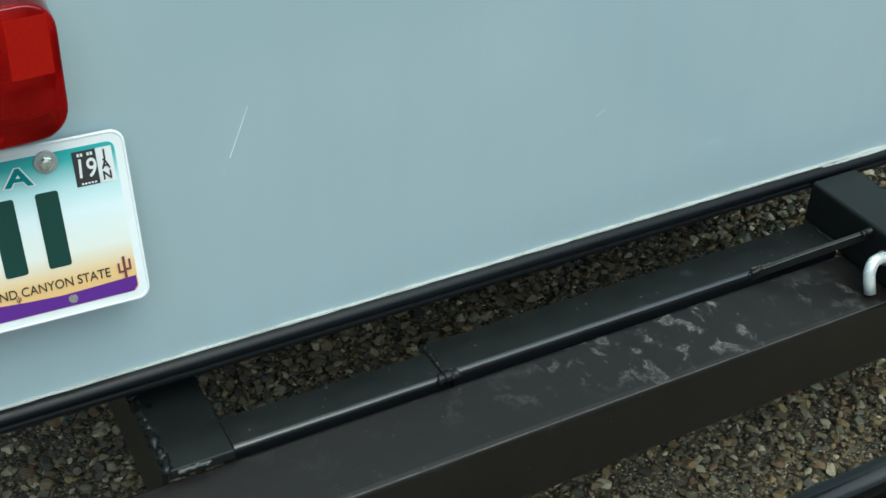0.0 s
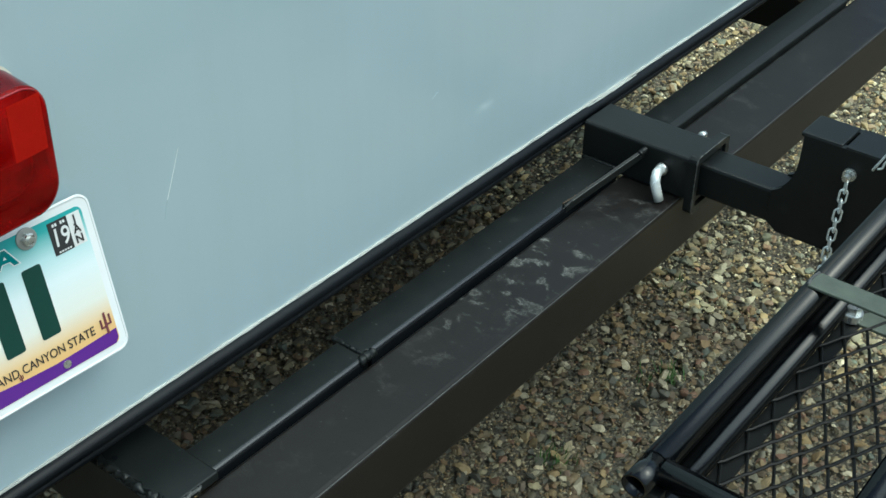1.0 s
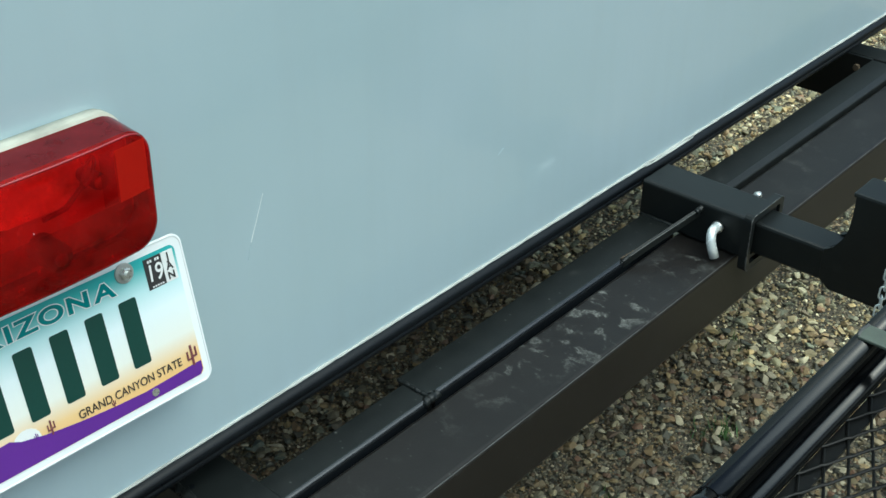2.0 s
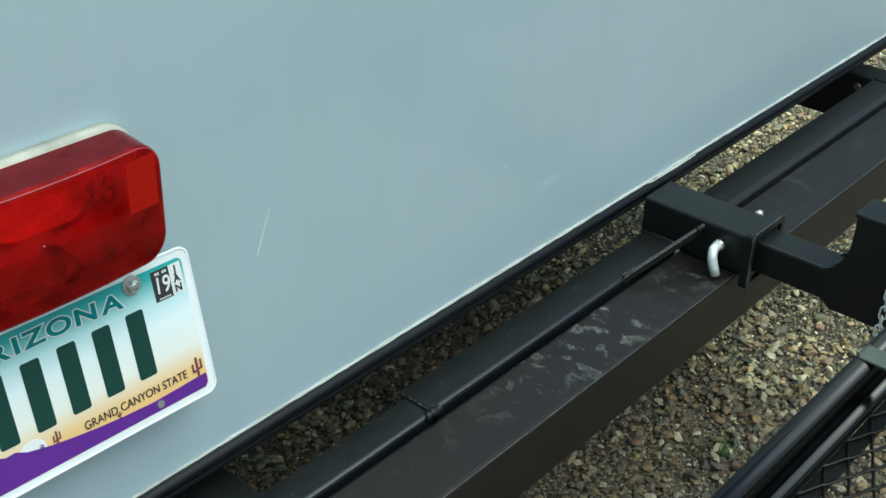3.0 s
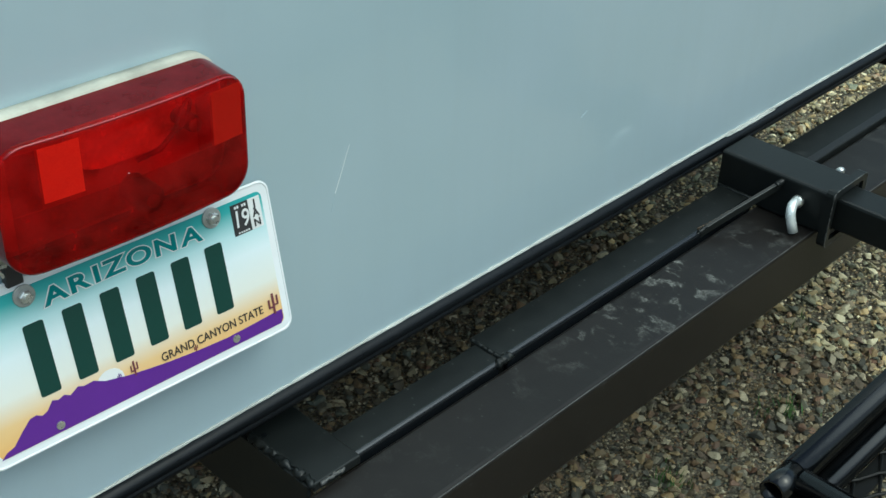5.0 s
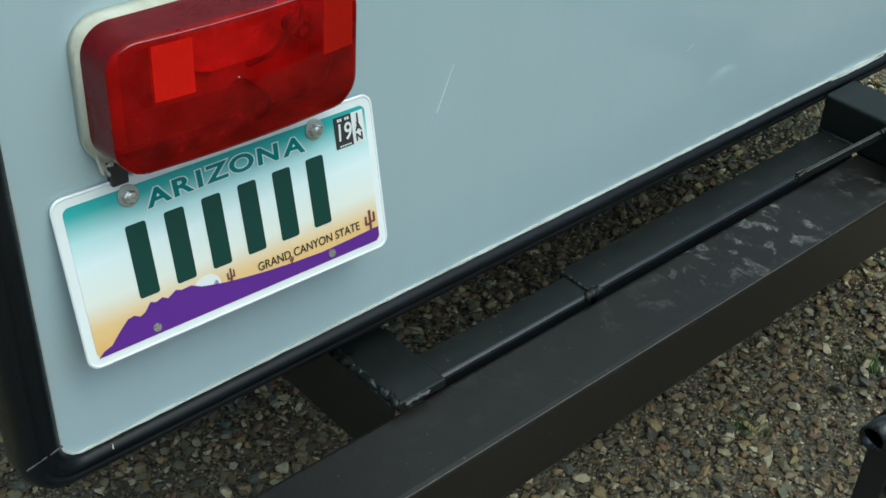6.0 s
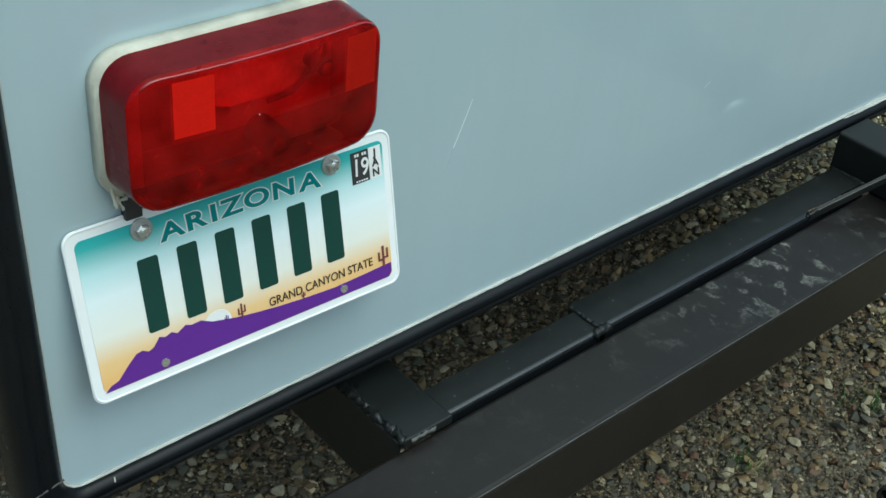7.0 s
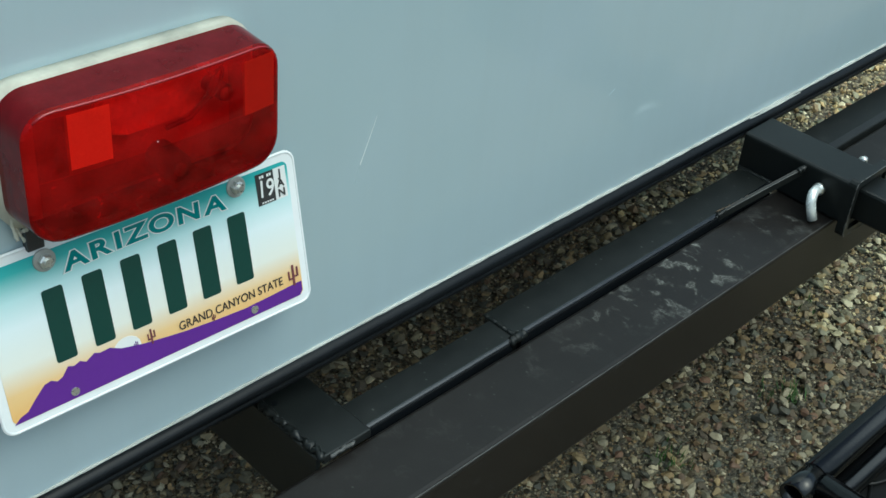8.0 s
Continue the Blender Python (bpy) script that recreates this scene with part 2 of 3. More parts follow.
def lens_material(name, tint, body, share, ior=1.3):
    """Clear red plastic: tinted see-through sheet with a little body colour and a glossy skin."""
    m, n, l, p = material(name)
    out = n["Material Output"]
    p.inputs["Base Color"].default_value = (*body, 1)
    p.inputs["Roughness"].default_value = 0.10
    p.inputs["Specular IOR Level"].default_value = 0.1
    clear = n.new("ShaderNodeBsdfTransparent")
    clear.inputs[0].default_value = (*tint, 1)
    both = n.new("ShaderNodeMixShader")
    v = coords(n, l)
    f = noise_tex(n, l, v, 42, 6, 0.68)
    r = n.new("ShaderNodeMapRange")
    r.inputs[1].default_value, r.inputs[2].default_value = 0.3, 0.7
    r.inputs[3].default_value, r.inputs[4].default_value = max(0.0, share - 0.34), min(1.0, share + 0.17)
    l.new(f, r.inputs[0])
    l.new(r.outputs[0], both.inputs[0])
    l.new(p.outputs[0], both.inputs[1])
    l.new(clear.outputs[0], both.inputs[2])
    skin = n.new("ShaderNodeBsdfGlossy")
    skin.inputs["Roughness"].default_value = 0.10
    fres = n.new("ShaderNodeFresnel")
    fres.inputs[0].default_value = ior
    top = n.new("ShaderNodeMixShader")
    l.new(fres.outputs[0], top.inputs[0])
    l.new(both.outputs[0], top.inputs[1])
    l.new(skin.outputs[0], top.inputs[2])
    l.new(top.outputs[0], out.inputs[0])
    return m


def prism_red(name, tone):
    m, n, l, p = material(name)
    v = coords(n, l)
    vor = n.new("ShaderNodeTexVoronoi")
    vor.inputs["Scale"].default_value = 1300
    l.new(v, vor.inputs["Vector"])
    l.new(ramp(n, l, vor.outputs["Color"], [(0.2, (0.95 * tone, 0.008, 0.004)), (0.8, (tone, 0.018, 0.008))]), p.inputs["Base Color"])
    p.inputs["Roughness"].default_value = 0.5
    p.inputs["Specular IOR Level"].default_value = 0.15
    bump(n, l, vor.outputs["Distance"], 0.3, 0.001, p)
    return m


PAINT = wall_paint()
WHITE_SIDE = plain("white_gelcoat", (0.82, 0.84, 0.79), 0.3, vary=0.05, scale=10)
SKIRT = plain("dark_skirt", (0.035, 0.032, 0.028), 0.6)
STRIPE = plain("dark_red_paint", (0.10, 0.008, 0.008), 0.4)
RUBBER = plain("black_trim", (0.005, 0.0065, 0.0085), 0.34, vary=0.3, relief=0.1, shine=0.24)
DIM = plain("dull_board", (0.40, 0.33, 0.30), 0.6, vary=0.3)
BRIGHT = plain("reflector_white", (0.84, 0.80, 0.74), 0.35, vary=0.45, scale=260)
SCRATCH = plain("scratched_paint", (0.74, 0.79, 0.79), 0.5)
SMEAR = plain("rub_mark", (0.425, 0.53, 0.575), 0.4)
SEALANT = plain("sealant", (0.46, 0.48, 0.45), 0.7, vary=0.2, scale=120, relief=0.4)
CREAM = plain("aged_white_plastic", (0.50, 0.50, 0.42), 0.6, vary=0.3, scale=120, relief=0.5)
BLACK = steel_paint("black_steel_paint", (0.0085, 0.0105, 0.0105), 0.40, 0.05, shine=0.36)
BUMPER = steel_paint("dusty_bumper_paint", (0.0102, 0.0088, 0.0080), 0.42, 0.08, (0.28, 0.29, 0.27), scuffed=True, shine=0.36)
BAR = steel_paint("dusty_bar_paint", (0.0065, 0.0085, 0.0085), 0.42, 0.22, (0.20, 0.205, 0.19), shine=0.38)
MATT = steel_paint("matt_black_mesh", (0.005, 0.0055, 0.0052), 0.45, 0.05, shine=0.25)
# Worn paint grey; also the painted highlight on bumper and strip edges.
WORN_SHINE = plain("worn_shine_paint", (0.075, 0.077, 0.075), 0.6, vary=0.4, scale=200)
TUBE = steel_paint("gloss_black_tube", (0.003, 0.0037, 0.0045), 0.12, 0.02, shine=0.50)
OLIVE = plain("grey_green_paint", (0.10, 0.118, 0.092), 0.5, vary=0.3, scale=120)
ZINC = plain("zinc_steel", (0.70, 0.72, 0.70), 0.30, metal=0.9, vary=0.1, relief=0.04)
DULL_ZINC = plain("dull_zinc", (0.42, 0.43, 0.41), 0.5, metal=0.5, vary=0.2, relief=0.1)
BRIGHT_ZINC = plain("bright_zinc", (0.86, 0.92, 0.92), 0.22, metal=0.35, vary=0.04, relief=0.0)
ROD = steel_paint("satin_black_rod", (0.006, 0.0075, 0.0095), 0.19, 0.02, shine=0.8)
RUST = plain("brown_rust", (0.10, 0.075, 0.05), 0.8, vary=0.4, scale=300)
GLASSY = plain("bulb_glass", (0.30, 0.28, 0.26), 0.2, vary=0.1)
CHROME = plain("bright_moulding", (0.80, 0.80, 0.76), 0.15, metal=1.0, vary=0.03)
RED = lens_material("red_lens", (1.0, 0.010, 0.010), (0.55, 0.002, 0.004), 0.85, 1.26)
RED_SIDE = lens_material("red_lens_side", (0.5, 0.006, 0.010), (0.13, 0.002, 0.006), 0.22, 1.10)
# Red of the bead that gives the lens edge its highlight.
RED_GLINT = plain("red_glint", (0.30, 0.012, 0.02), 0.12, vary=0.05, relief=0.0, coat=0.6)
RED_BRIGHT = prism_red("red_reflector", 1.0)
# Same prism red, darkened: the right reflector's weaker return is in the colour.
RED_LESS_LIT = prism_red("less_lit_red_reflector", 0.66)
RED_DEEP = lens_material("red_lens_low", (0.80, 0.006, 0.006), (0.16, 0.001, 0.003), 0.84, 1.15)
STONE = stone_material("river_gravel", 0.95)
# Same pebbles and dust, lightened: open-sky brightness put into the colour.
SKYLIT_STONE = stone_material("skylit_river_gravel", 1.9, (0.32, 0.32, 0.18))
SOIL = soil_material()
ALU = plain("plate_white", (0.82, 0.85, 0.87), 0.4, vary=0.05)
PRINT = plate_face()
PURPLE = plain("purple_print", (0.10, 0.018, 0.26), 0.45, vary=0.06)
GREEN = plain("dark_green_print", (0.006, 0.045, 0.035), 0.45, vary=0.05)
TEAL = plain("teal_print", (0.005, 0.19, 0.20), 0.45, vary=0.05)
INK = plain("black_print", (0.03, 0.03, 0.032), 0.5, vary=0.05)
PAPER = plain("white_print", (0.78, 0.80, 0.80), 0.45, vary=0.04)
BROWN = plain("brown_print", (0.16, 0.045, 0.06), 0.5, vary=0.05)
GRASS = plain("grass_blades", (0.06, 0.13, 0.025), 0.6, vary=0.3)

# ---- ground ----
bm = bmesh.new()
nx = 60
for i in range(nx + 1):
    for j in range(nx + 1):
        bm.verts.new((-2.0 + 7.0 * i / nx, -2.5 + 6.0 * j / nx, GROUND - 0.002 + 0.005 * noise.noise(Vector((i * 0.35, j * 0.35, 0)))))
bm.verts.ensure_lookup_table()
for i in range(nx):
    for j in range(nx):
        a = i * (nx + 1) + j
        bm.faces.new((bm.verts[a], bm.verts[a + nx + 1], bm.verts[a + nx + 2], bm.verts[a + 1]))
edge = [e for e in bm.edges if e.is_boundary]
ext = bmesh.ops.extrude_edge_only(bm, edges=edge)
for v in ext["geom"]:
    if isinstance(v, bmesh.types.BMVert):
        v.co.x = 1.5 + (v.co.x - 1.5) * 700
        v.co.y = 0.5 + (v.co.y - 0.5) * 700
        v.co.z = GROUND
ground = tagged(part("ground", bm, SOIL), "sandy gravel yard with fine grit between the stones", "ground", kind="structure")


def seen_ground(x, y):
    """The stretches of the yard that are not under the trailer's middle or far off."""
    return ((x < 0.75) & (y > 0.2) & (y < 0.95)) | ((x > 0.3) & (x < 2.3) & (y > 0.3) & (y < 0.66)) | ((x > 0.1) & (x < 1.75) & (y > -0.6) & (y <= 0.32)) | ((x > 1.1) & (y > -0.35) & (y < 0.66))


def stones(name, count, sub, low, high, region, seed, lift, label, smooth=True, mat=None):
    """Many rounded pebbles in one mesh."""
    rng = np.random.default_rng(seed)
    shapes = []
    for s in range(14):
        b = bmesh.new()
        bmesh.ops.create_icosphere(b, subdivisions=sub, radius=1.0)
        off = Vector((s * 7.3, s * 3.1, 0))
        for v in b.verts:
            v.co *= 1.0 + 0.42 * noise.noise(v.co * 1.1 + off)
            for k in range(7):
                cut = Vector((math.sin(s + k * 2.1), math.cos(s * 1.7 + k), math.sin(s * 0.6 + k * 4))).normalized()
                d = v.co.dot(cut)
                if d > 0.52:
                    v.co -= cut * (d - 0.52) * 0.97
        b.verts.index_update()
        shapes.append((np.array([v.co[:] for v in b.verts]), np.array([[v.index for v in f.verts] for f in b.faces])))
        b.free()
    x0, x1, y0, y1 = region
    co, fa, start = [], [], 0
    xs, ys = rng.uniform(x0, x1, count * 4), rng.uniform(y0, y1, count * 4)
    if x1 < 3.1:
        keep = seen_ground(xs + rng.normal(0, 0.03, count * 4), ys + rng.normal(0, 0.03, count * 4))
    else:
        rim = np.minimum(np.minimum(x1 - xs, ys - y0), y1 - ys)
        keep = rng.uniform(0, 0.4, count * 4) < rim
    xs, ys = xs[keep][:count], ys[keep][:count]
    count = len(xs)
    size = low + (high - low) * rng.beta(1.4, 2.7, count)
    for i in range(count):
        v, f = shapes[i % 14]
        sc = size[i] * 0.5 * np.array([1.0, rng.uniform(0.65, 0.95), rng.uniform(0.36, 0.62)])
        yaw, tip, tip2 = rng.uniform(0, 6.283), rng.normal(0, 0.25), rng.normal(0, 0.25)
        m = np.array(Euler((tip, tip2, yaw)).to_matrix())
        p = (v * sc) @ m.T
        p += (xs[i], ys[i], GROUND + sc[2] * rng.uniform(0.15, 0.75) + lift)
        co.append(p)
        fa.append(f + start)
        start += len(v)
    me = bpy.data.meshes.new(name)
    verts, faces = np.concatenate(co), np.concatenate(fa)
    me.vertices.add(len(verts))
    me.vertices.foreach_set("co", verts.ravel())
    me.loops.add(faces.size)
    me.loops.foreach_set("vertex_index", faces.ravel())
    me.polygons.add(len(faces))
    me.polygons.foreach_set("loop_start", np.arange(len(faces)) * 3)
    me.polygons.foreach_set("use_smooth", np.full(len(faces), smooth))
    me.update(calc_edges=True)
    me.materials.append(mat or STONE)
    ob = new(name, me)
    return tagged(ob, label, "gravel", kind="stuff")


stones("gravel", 9400, 2, 0.009, 0.033, (-0.35, 1.34, -0.6, 0.95), 3, 0.004, "mixed brown and grey river pebbles lying on the yard", False)
stones("fine_gravel", 48000, 1, 0.0045, 0.0115, (-0.35, 1.34, -0.6, 0.95), 5, 0.003, "small mixed pebbles and grit between larger stones", False)
# Stones beyond the hitch carry the brighter open-sky light in their colour.
stones("skylit_gravel", 6200, 2, 0.009, 0.034, (1.26, 3.0, -0.6, 0.95), 13, 0.004, "river pebbles beyond the hitch, open-sky brightness in their colour", False, SKYLIT_STONE)
stones("skylit_fine_gravel", 24000, 1, 0.005, 0.012, (1.26, 3.0, -0.6, 0.95), 15, 0.003, "small pebbles and grit between larger stones, painted brighter as if skylit", False, SKYLIT_STONE)
stones("far_gravel", 14000, 1, 0.011, 0.034, (3.0, 4.6, -0.6, 1.4), 7, 0.003, "pebbles further along the yard, painted brighter as if skylit", True, SKYLIT_STONE)


def tuft(x, y, count, seed):
    rnd = random.Random(seed)
    b = bmesh.new()
    for k in range(count):
        a, lean, h = rnd.uniform(0, 6.28), rnd.uniform(0.004, 0.016), rnd.uniform(0.008, 0.028)
        px, py = x + rnd.gauss(0, 0.014), y + rnd.gauss(0, 0.014)
        dx, dy = math.cos(a), math.sin(a)
        w = 0.0011
        base = GROUND + 0.002
        q = [b.verts.new(c) for c in ((px - dy * w, py + dx * w, base), (px + dy * w, py - dx * w, base), (px + dx * lean * 0.5 + dy * w * 0.7, py + dy * lean * 0.5 - dx * w * 0.7, base + h * 0.6), (px + dx * lean * 0.5 - dy * w * 0.7, py + dy * lean * 0.5 + dx * w * 0.7, base + h * 0.6), (px + dx * lean, py + dy * lean, base + h))]
        b.faces.new(q[:4])
        b.faces.new((q[3], q[2], q[4]))
    return tagged(part("grass_tuft", b, GRASS), "small green weed sprouting between pebbles", "grass", kind="stuff")


for k, (x, y) in enumerate(((0.80, -0.094), (1.075, -0.122), (0.83, -0.07), (1.05, -0.10), (1.30, -0.02))):
    tuft(x, y, 44 if k < 2 else 14, 40 + k)

# ---- trailer ----
X0, X1 = -0.207, 1.921
trailer = empty("travel_trailer", (0.86, 2.4, GROUND), "grey and white travel trailer with black edge trim", "trailer")
under(trailer, "rear_panel", prism(rounded(-0.171, 1.885, -0.150, 2.1, 0.020), "y", 0.0, 0.03), PAINT, "pale grey painted rear panel with faint scratches")
under(trailer, "body_shell", box(-0.2045, 1.9185, 0.0255, 4.9, -0.112, 2.12, 0.02), WHITE_SIDE, "white fibreglass body")
under(trailer, "floor_pan", box(-0.19, 1.905, 0.036, 4.88, -0.16, -0.113), SKIRT, "dark underbody")


# edge trim: a broad rolled strip and a bead lying on it, all round the panel
trim = bmesh.new()
outer, inner = rounded(X0, X1, -0.1755, 2.136, 0.032, 8), rounded(-0.1715, 1.8855, -0.1505, 2.1005, 0.020, 8)
profile = [(0.0, 0.032), (0.0, -0.004), (0.18, -0.010), (0.42, -0.012), (0.50, -0.007), (0.56, -0.011), (0.82, -0.010), (1.0, 0.002), (1.0, 0.027)]
loops = []
for k, y in profile:
    loops.append([trim.verts.new((a[0] + (b[0] - a[0]) * k, y, a[1] + (b[1] - a[1]) * k)) for a, b in zip(inner, outer)])
for a, b in zip(loops, loops[1:]):
    for i in range(len(a)):
        trim.faces.new((a[i], a[(i + 1) % len(a)], b[(i + 1) % len(a)], b[i]))
under(trailer, "edge_trim", trim, RUBBER, "black rolled edge trim", True)
rnd = random.Random(4)
ring = rounded(-0.1712, 1.8852, -0.1502, 2.1002, 0.020, 8)
pts = []
for (ax, az), (bx, bz) in zip(ring, ring[1:] + ring[:1]):
    steps = max(1, int(math.hypot(bx - ax, bz - az) / 0.012))
    pts += [(ax + (bx - ax) * k / steps + rnd.uniform(-0.0004, 0.0004), -0.0012, az + (bz - az) * k / steps + rnd.uniform(-0.0004, 0.0004)) for k in range(steps)]
under(trailer, "sealant_bead", sweep(pts, [(0.0016 + 0.0006 * min(1.0, max(0.0, p[0] / 0.5))) * rnd.uniform(0.75, 1.25) for p in pts], 8, closed=True), SEALANT, "dirty white sealant bead", True)
under(trailer, "sealant_smear", weld_bead((-0.1285, -0.008, -0.1515), (-0.1292, -0.010, -0.1555), 0.0008, 9, 8), SEALANT, "grey smear on the trim", True)
pts = [(x, -0.004, -0.1515 + rnd.uniform(-0.0005, 0.0005)) for x in np.linspace(0.95, 1.08, 24)]
under(trailer, "sealant_smear", sweep(pts, [0.0008 + 0.0011 * math.sin(math.pi * k / 23) ** 0.6 * rnd.uniform(0.85, 1.15) for k in range(24)], 8), SEALANT, "thicker sealant patch", True)
under(trailer, "skirt", box(-0.2095, -0.2048, 0.0275, 4.8, -0.112, 0.034, 0.002), SKIRT, "dark side skirt")
under(trailer, "side_moulding", prism([(-0.2135, 0.0345), (-0.204, 0.0345), (-0.204, 0.052), (-0.211, 0.052)], "y", 0.0285, 4.8), CHROME, "bright metal side moulding")
under(trailer, "moulding_end", weld_bead((-0.2095, 0.0285, 0.046), (-0.2085, 0.028, 0.020), 0.0030, 8, 10), SEALANT, "sealant blob", True)
under(trailer, "trim_seam", weld_bead((-0.2055, -0.0100, -0.1330), (-0.1725, -0.0112, -0.1240), 0.0009, 15, 12, 1.0), WORN_SHINE, "pale seam of the corner cap", True)
under(trailer, "side_stripe", box(-0.2105, -0.2094, 0.060, 4.79, -0.018, 0.0335, 0.0003), STRIPE, "dark red side stripe")
for x, z, x2, z2, w, mat in ((0.2590, 0.0900, 0.2500, 0.0680, 0.00036, SCRATCH), (0.2499, 0.0678, 0.2400, 0.0445, 0.00046, SCRATCH), (0.2386, 0.0400, 0.2350, 0.0260, 0.0004, SMEAR)):
    b = prism([(x - w * 0.6, z), (x + w * 0.6, z), (x2 + w, z2), (x2 - w, z2)], "y", -0.0001, -0.0004)
    under(trailer, "scratch", b, mat, "pale paint scratch")

for x, z in ((0.617, -0.0065),):
    under(trailer, "smudge", prism([(x, z), (x + 0.0018, z - 0.0006), (x + 0.012, z + 0.0048), (x + 0.0095, z + 0.0058)], "y", -0.0001, -0.0003), SMEAR, "faint pale rub mark")

# ---- bumper ----
bumper = empty("rear_bumper", (0.86, -0.12, -0.3), "dusty black square steel tube bumper", "bumper")
under(bumper, "bumper_tube", box(-0.235, 1.955, -0.167, -0.075, -0.316, -0.223, 0.006, 3), BUMPER)

# Worn paint line that also carries the edge's highlight as paler colour.
under(bumper, "worn_shine_edge", weld_bead((-0.23, -0.1655, -0.2247), (1.95, -0.1655, -0.2247), 0.0006, 21, 300), WORN_SHINE, "worn front edge, lighter with its highlight painted in", True)
for x, y in ((-0.2395, 1), (1.9555, 1)):
    under(bumper, "end_cap", box(x, x + 0.004, -0.164, -0.078, -0.313, -0.226, 0.001), BLACK)

# ---- hitch frame behind the bumper ----
hitch = empty("receiver_hitch", (0.9, -0.04, -0.26), "black welded receiver hitch frame behind the bumper", "hitch")
under(hitch, "cross_bar", box(0.420, 0.929, -0.0663, -0.021, -0.264, -0.2120), BAR)
under(hitch, "cross_bar", box(0.999, 1.676, -0.0637, -0.021, -0.264, -0.2120), BAR)
under(hitch, "cross_bar", box(0.199, 0.418, -0.0674, -0.031, -0.264, -0.2140), BAR)
under(hitch, "arm_plate", box(0.136, 0.198, -0.078, 0.30, -0.222, -0.211, 0.002), BLACK, "flat arm with rough weld edge")
under(hitch, "arm_side", box(0.130, 0.1355, -0.074, 0.30, -0.305, -0.213, 0.001), BLACK)
under(hitch, "arm_plate", box(1.6845, 1.738, -0.0733, 0.30, -0.224, -0.212, 0.002), BLACK)
under(hitch, "arm_side", box(1.676, 1.684, -0.020, 0.30, -0.304, -0.212, 0.001), BLACK)


def rolled_edge(x0, x1, y, top, r, low, drop=0.0):
    """The front of the bar, rolled over from its top and running down."""
    back = y + r + drop * 2
    prof = [(back, top)] + [(y + r - r * math.sin(radians(a)), top - drop - r + r * math.cos(radians(a))) for a in range(8, 91, 6)] + [(y, low), (back, low)]
    bm = bmesh.new()
    steps = max(2, int((x1 - x0) / 0.02))
    rings = [[bm.verts.new((x0 + (x1 - x0) * k / steps, p - (0.0004 * noise.noise(Vector((k * 0.7, 3.0, 0))) if p < back else 0), q)) for p, q in prof] for k in range(steps + 1)]
    n = len(prof)
    for u, v in zip(rings, rings[1:]):
        for i in range(n):
            bm.faces.new((u[i], u[(i + 1) % n], v[(i + 1) % n], v[i]))
    bm.faces.new(rings[0][::-1])
    bm.faces.new(rings[-1])
    return bm


under(hitch, "rolled_edge", rolled_edge(0.199, 0.412, -0.0726, -0.2140, 0.0052, -0.262), ROD, "glossy rolled front edge")
under(hitch, "rolled_edge", rolled_edge(0.427, 0.929, -0.0719, -0.2120, 0.0056, -0.262), ROD, "glossy rolled front edge")
under(hitch, "rolled_edge", rolled_edge(0.999, 1.684, -0.0735, -0.2120, 0.0040, -0.262, 0.0030), BAR, "bevelled front edge")
under(hitch, "weld", weld_bead((0.419, -0.022, -0.2135), (0.419, -0.070, -0.2135), 0.0030, 2), BLACK, "rough weld seam", True)
under(hitch, "weld", weld_bead((0.410, -0.0700, -0.2160), (0.432, -0.0700, -0.2160), 0.0056, 3, 12), BLACK, "rough weld lump", True)
under(hitch, "weld", weld_bead((0.1355, 0.03, -0.2105), (0.1355, -0.078, -0.2105), 0.0042, 5, 34, 4.0), BLACK, "rough weld seam", True)
under(hitch, "weld", weld_bead((0.143, -0.0795, -0.2135), (0.174, -0.0795, -0.2125), 0.0021, 6, 16, 3.5), WORN_SHINE, "pale flaking weld", True)
under(hitch, "hole", sweep([(0.146, 0.012, -0.2108), (0.146, 0.012, -0.2098)], 0.0032, 12), RUBBER, "small dark hole")
under(hitch, "weld", weld_bead((0.928, -0.016, -0.2125), (0.928, -0.07, -0.2125), 0.003, 7, 14), BLACK, "rough weld seam", True)
under(hitch, "bolt", sweep([(1.675, 0.004, -0.232), (1.668, 0.004, -0.232)], 0.006, 8), RUST, "dull bolt head")
under(hitch, "weld", weld_bead((0.922, -0.106, -0.1735), (0.9325, -0.110, -0.1685), 0.0042, 31, 8), BLACK, "weld at the gusset end", True)
strip = [(0.800, -0.0685, -0.2168), (0.816, -0.0715, -0.2120), (0.835, -0.0775, -0.2050), (0.870, -0.0885, -0.1930), (0.905, -0.0995, -0.1815), (0.932, -0.108, -0.1725)]
ribbon = bmesh.new()
rings = [[ribbon.verts.new((x + dx, y + dy, z + dz)) for dx, dy, dz in ((0.0006, -0.0026, 0.0030), (-0.0006, 0.0022, 0.0040), (-0.0006, 0.0022, -0.0070), (0.0006, -0.0026, -0.0080))] for x, y, z in strip]
for u, v in zip(rings, rings[1:]):
    for i in range(4):
        ribbon.faces.new((u[i], u[(i + 1) % 4], v[(i + 1) % 4], v[i]))
ribbon.faces.new(rings[0][::-1])
ribbon.faces.new(rings[-1])
bmesh.ops.bevel(ribbon, geom=ribbon.edges[:], offset=0.0006, segments=2, affect="EDGES")
under(hitch, "gusset_strip", ribbon, BAR, "flat gusset strip")
# Highlight on the strip's top edge, drawn as a pale line.
under(hitch, "worn_shine_edge", sweep([(x, y - 0.0024, z + 0.0032) for x, y, z in strip], 0.0007, 6), WORN_SHINE, "bright line along the strip, its edge highlight as colour")
under(hitch, "weld", weld_bead((0.803, -0.0705, -0.2135), (0.817, -0.0725, -0.2085), 0.0030, 34, 8, 2.0), BLACK, "weld lump", True)
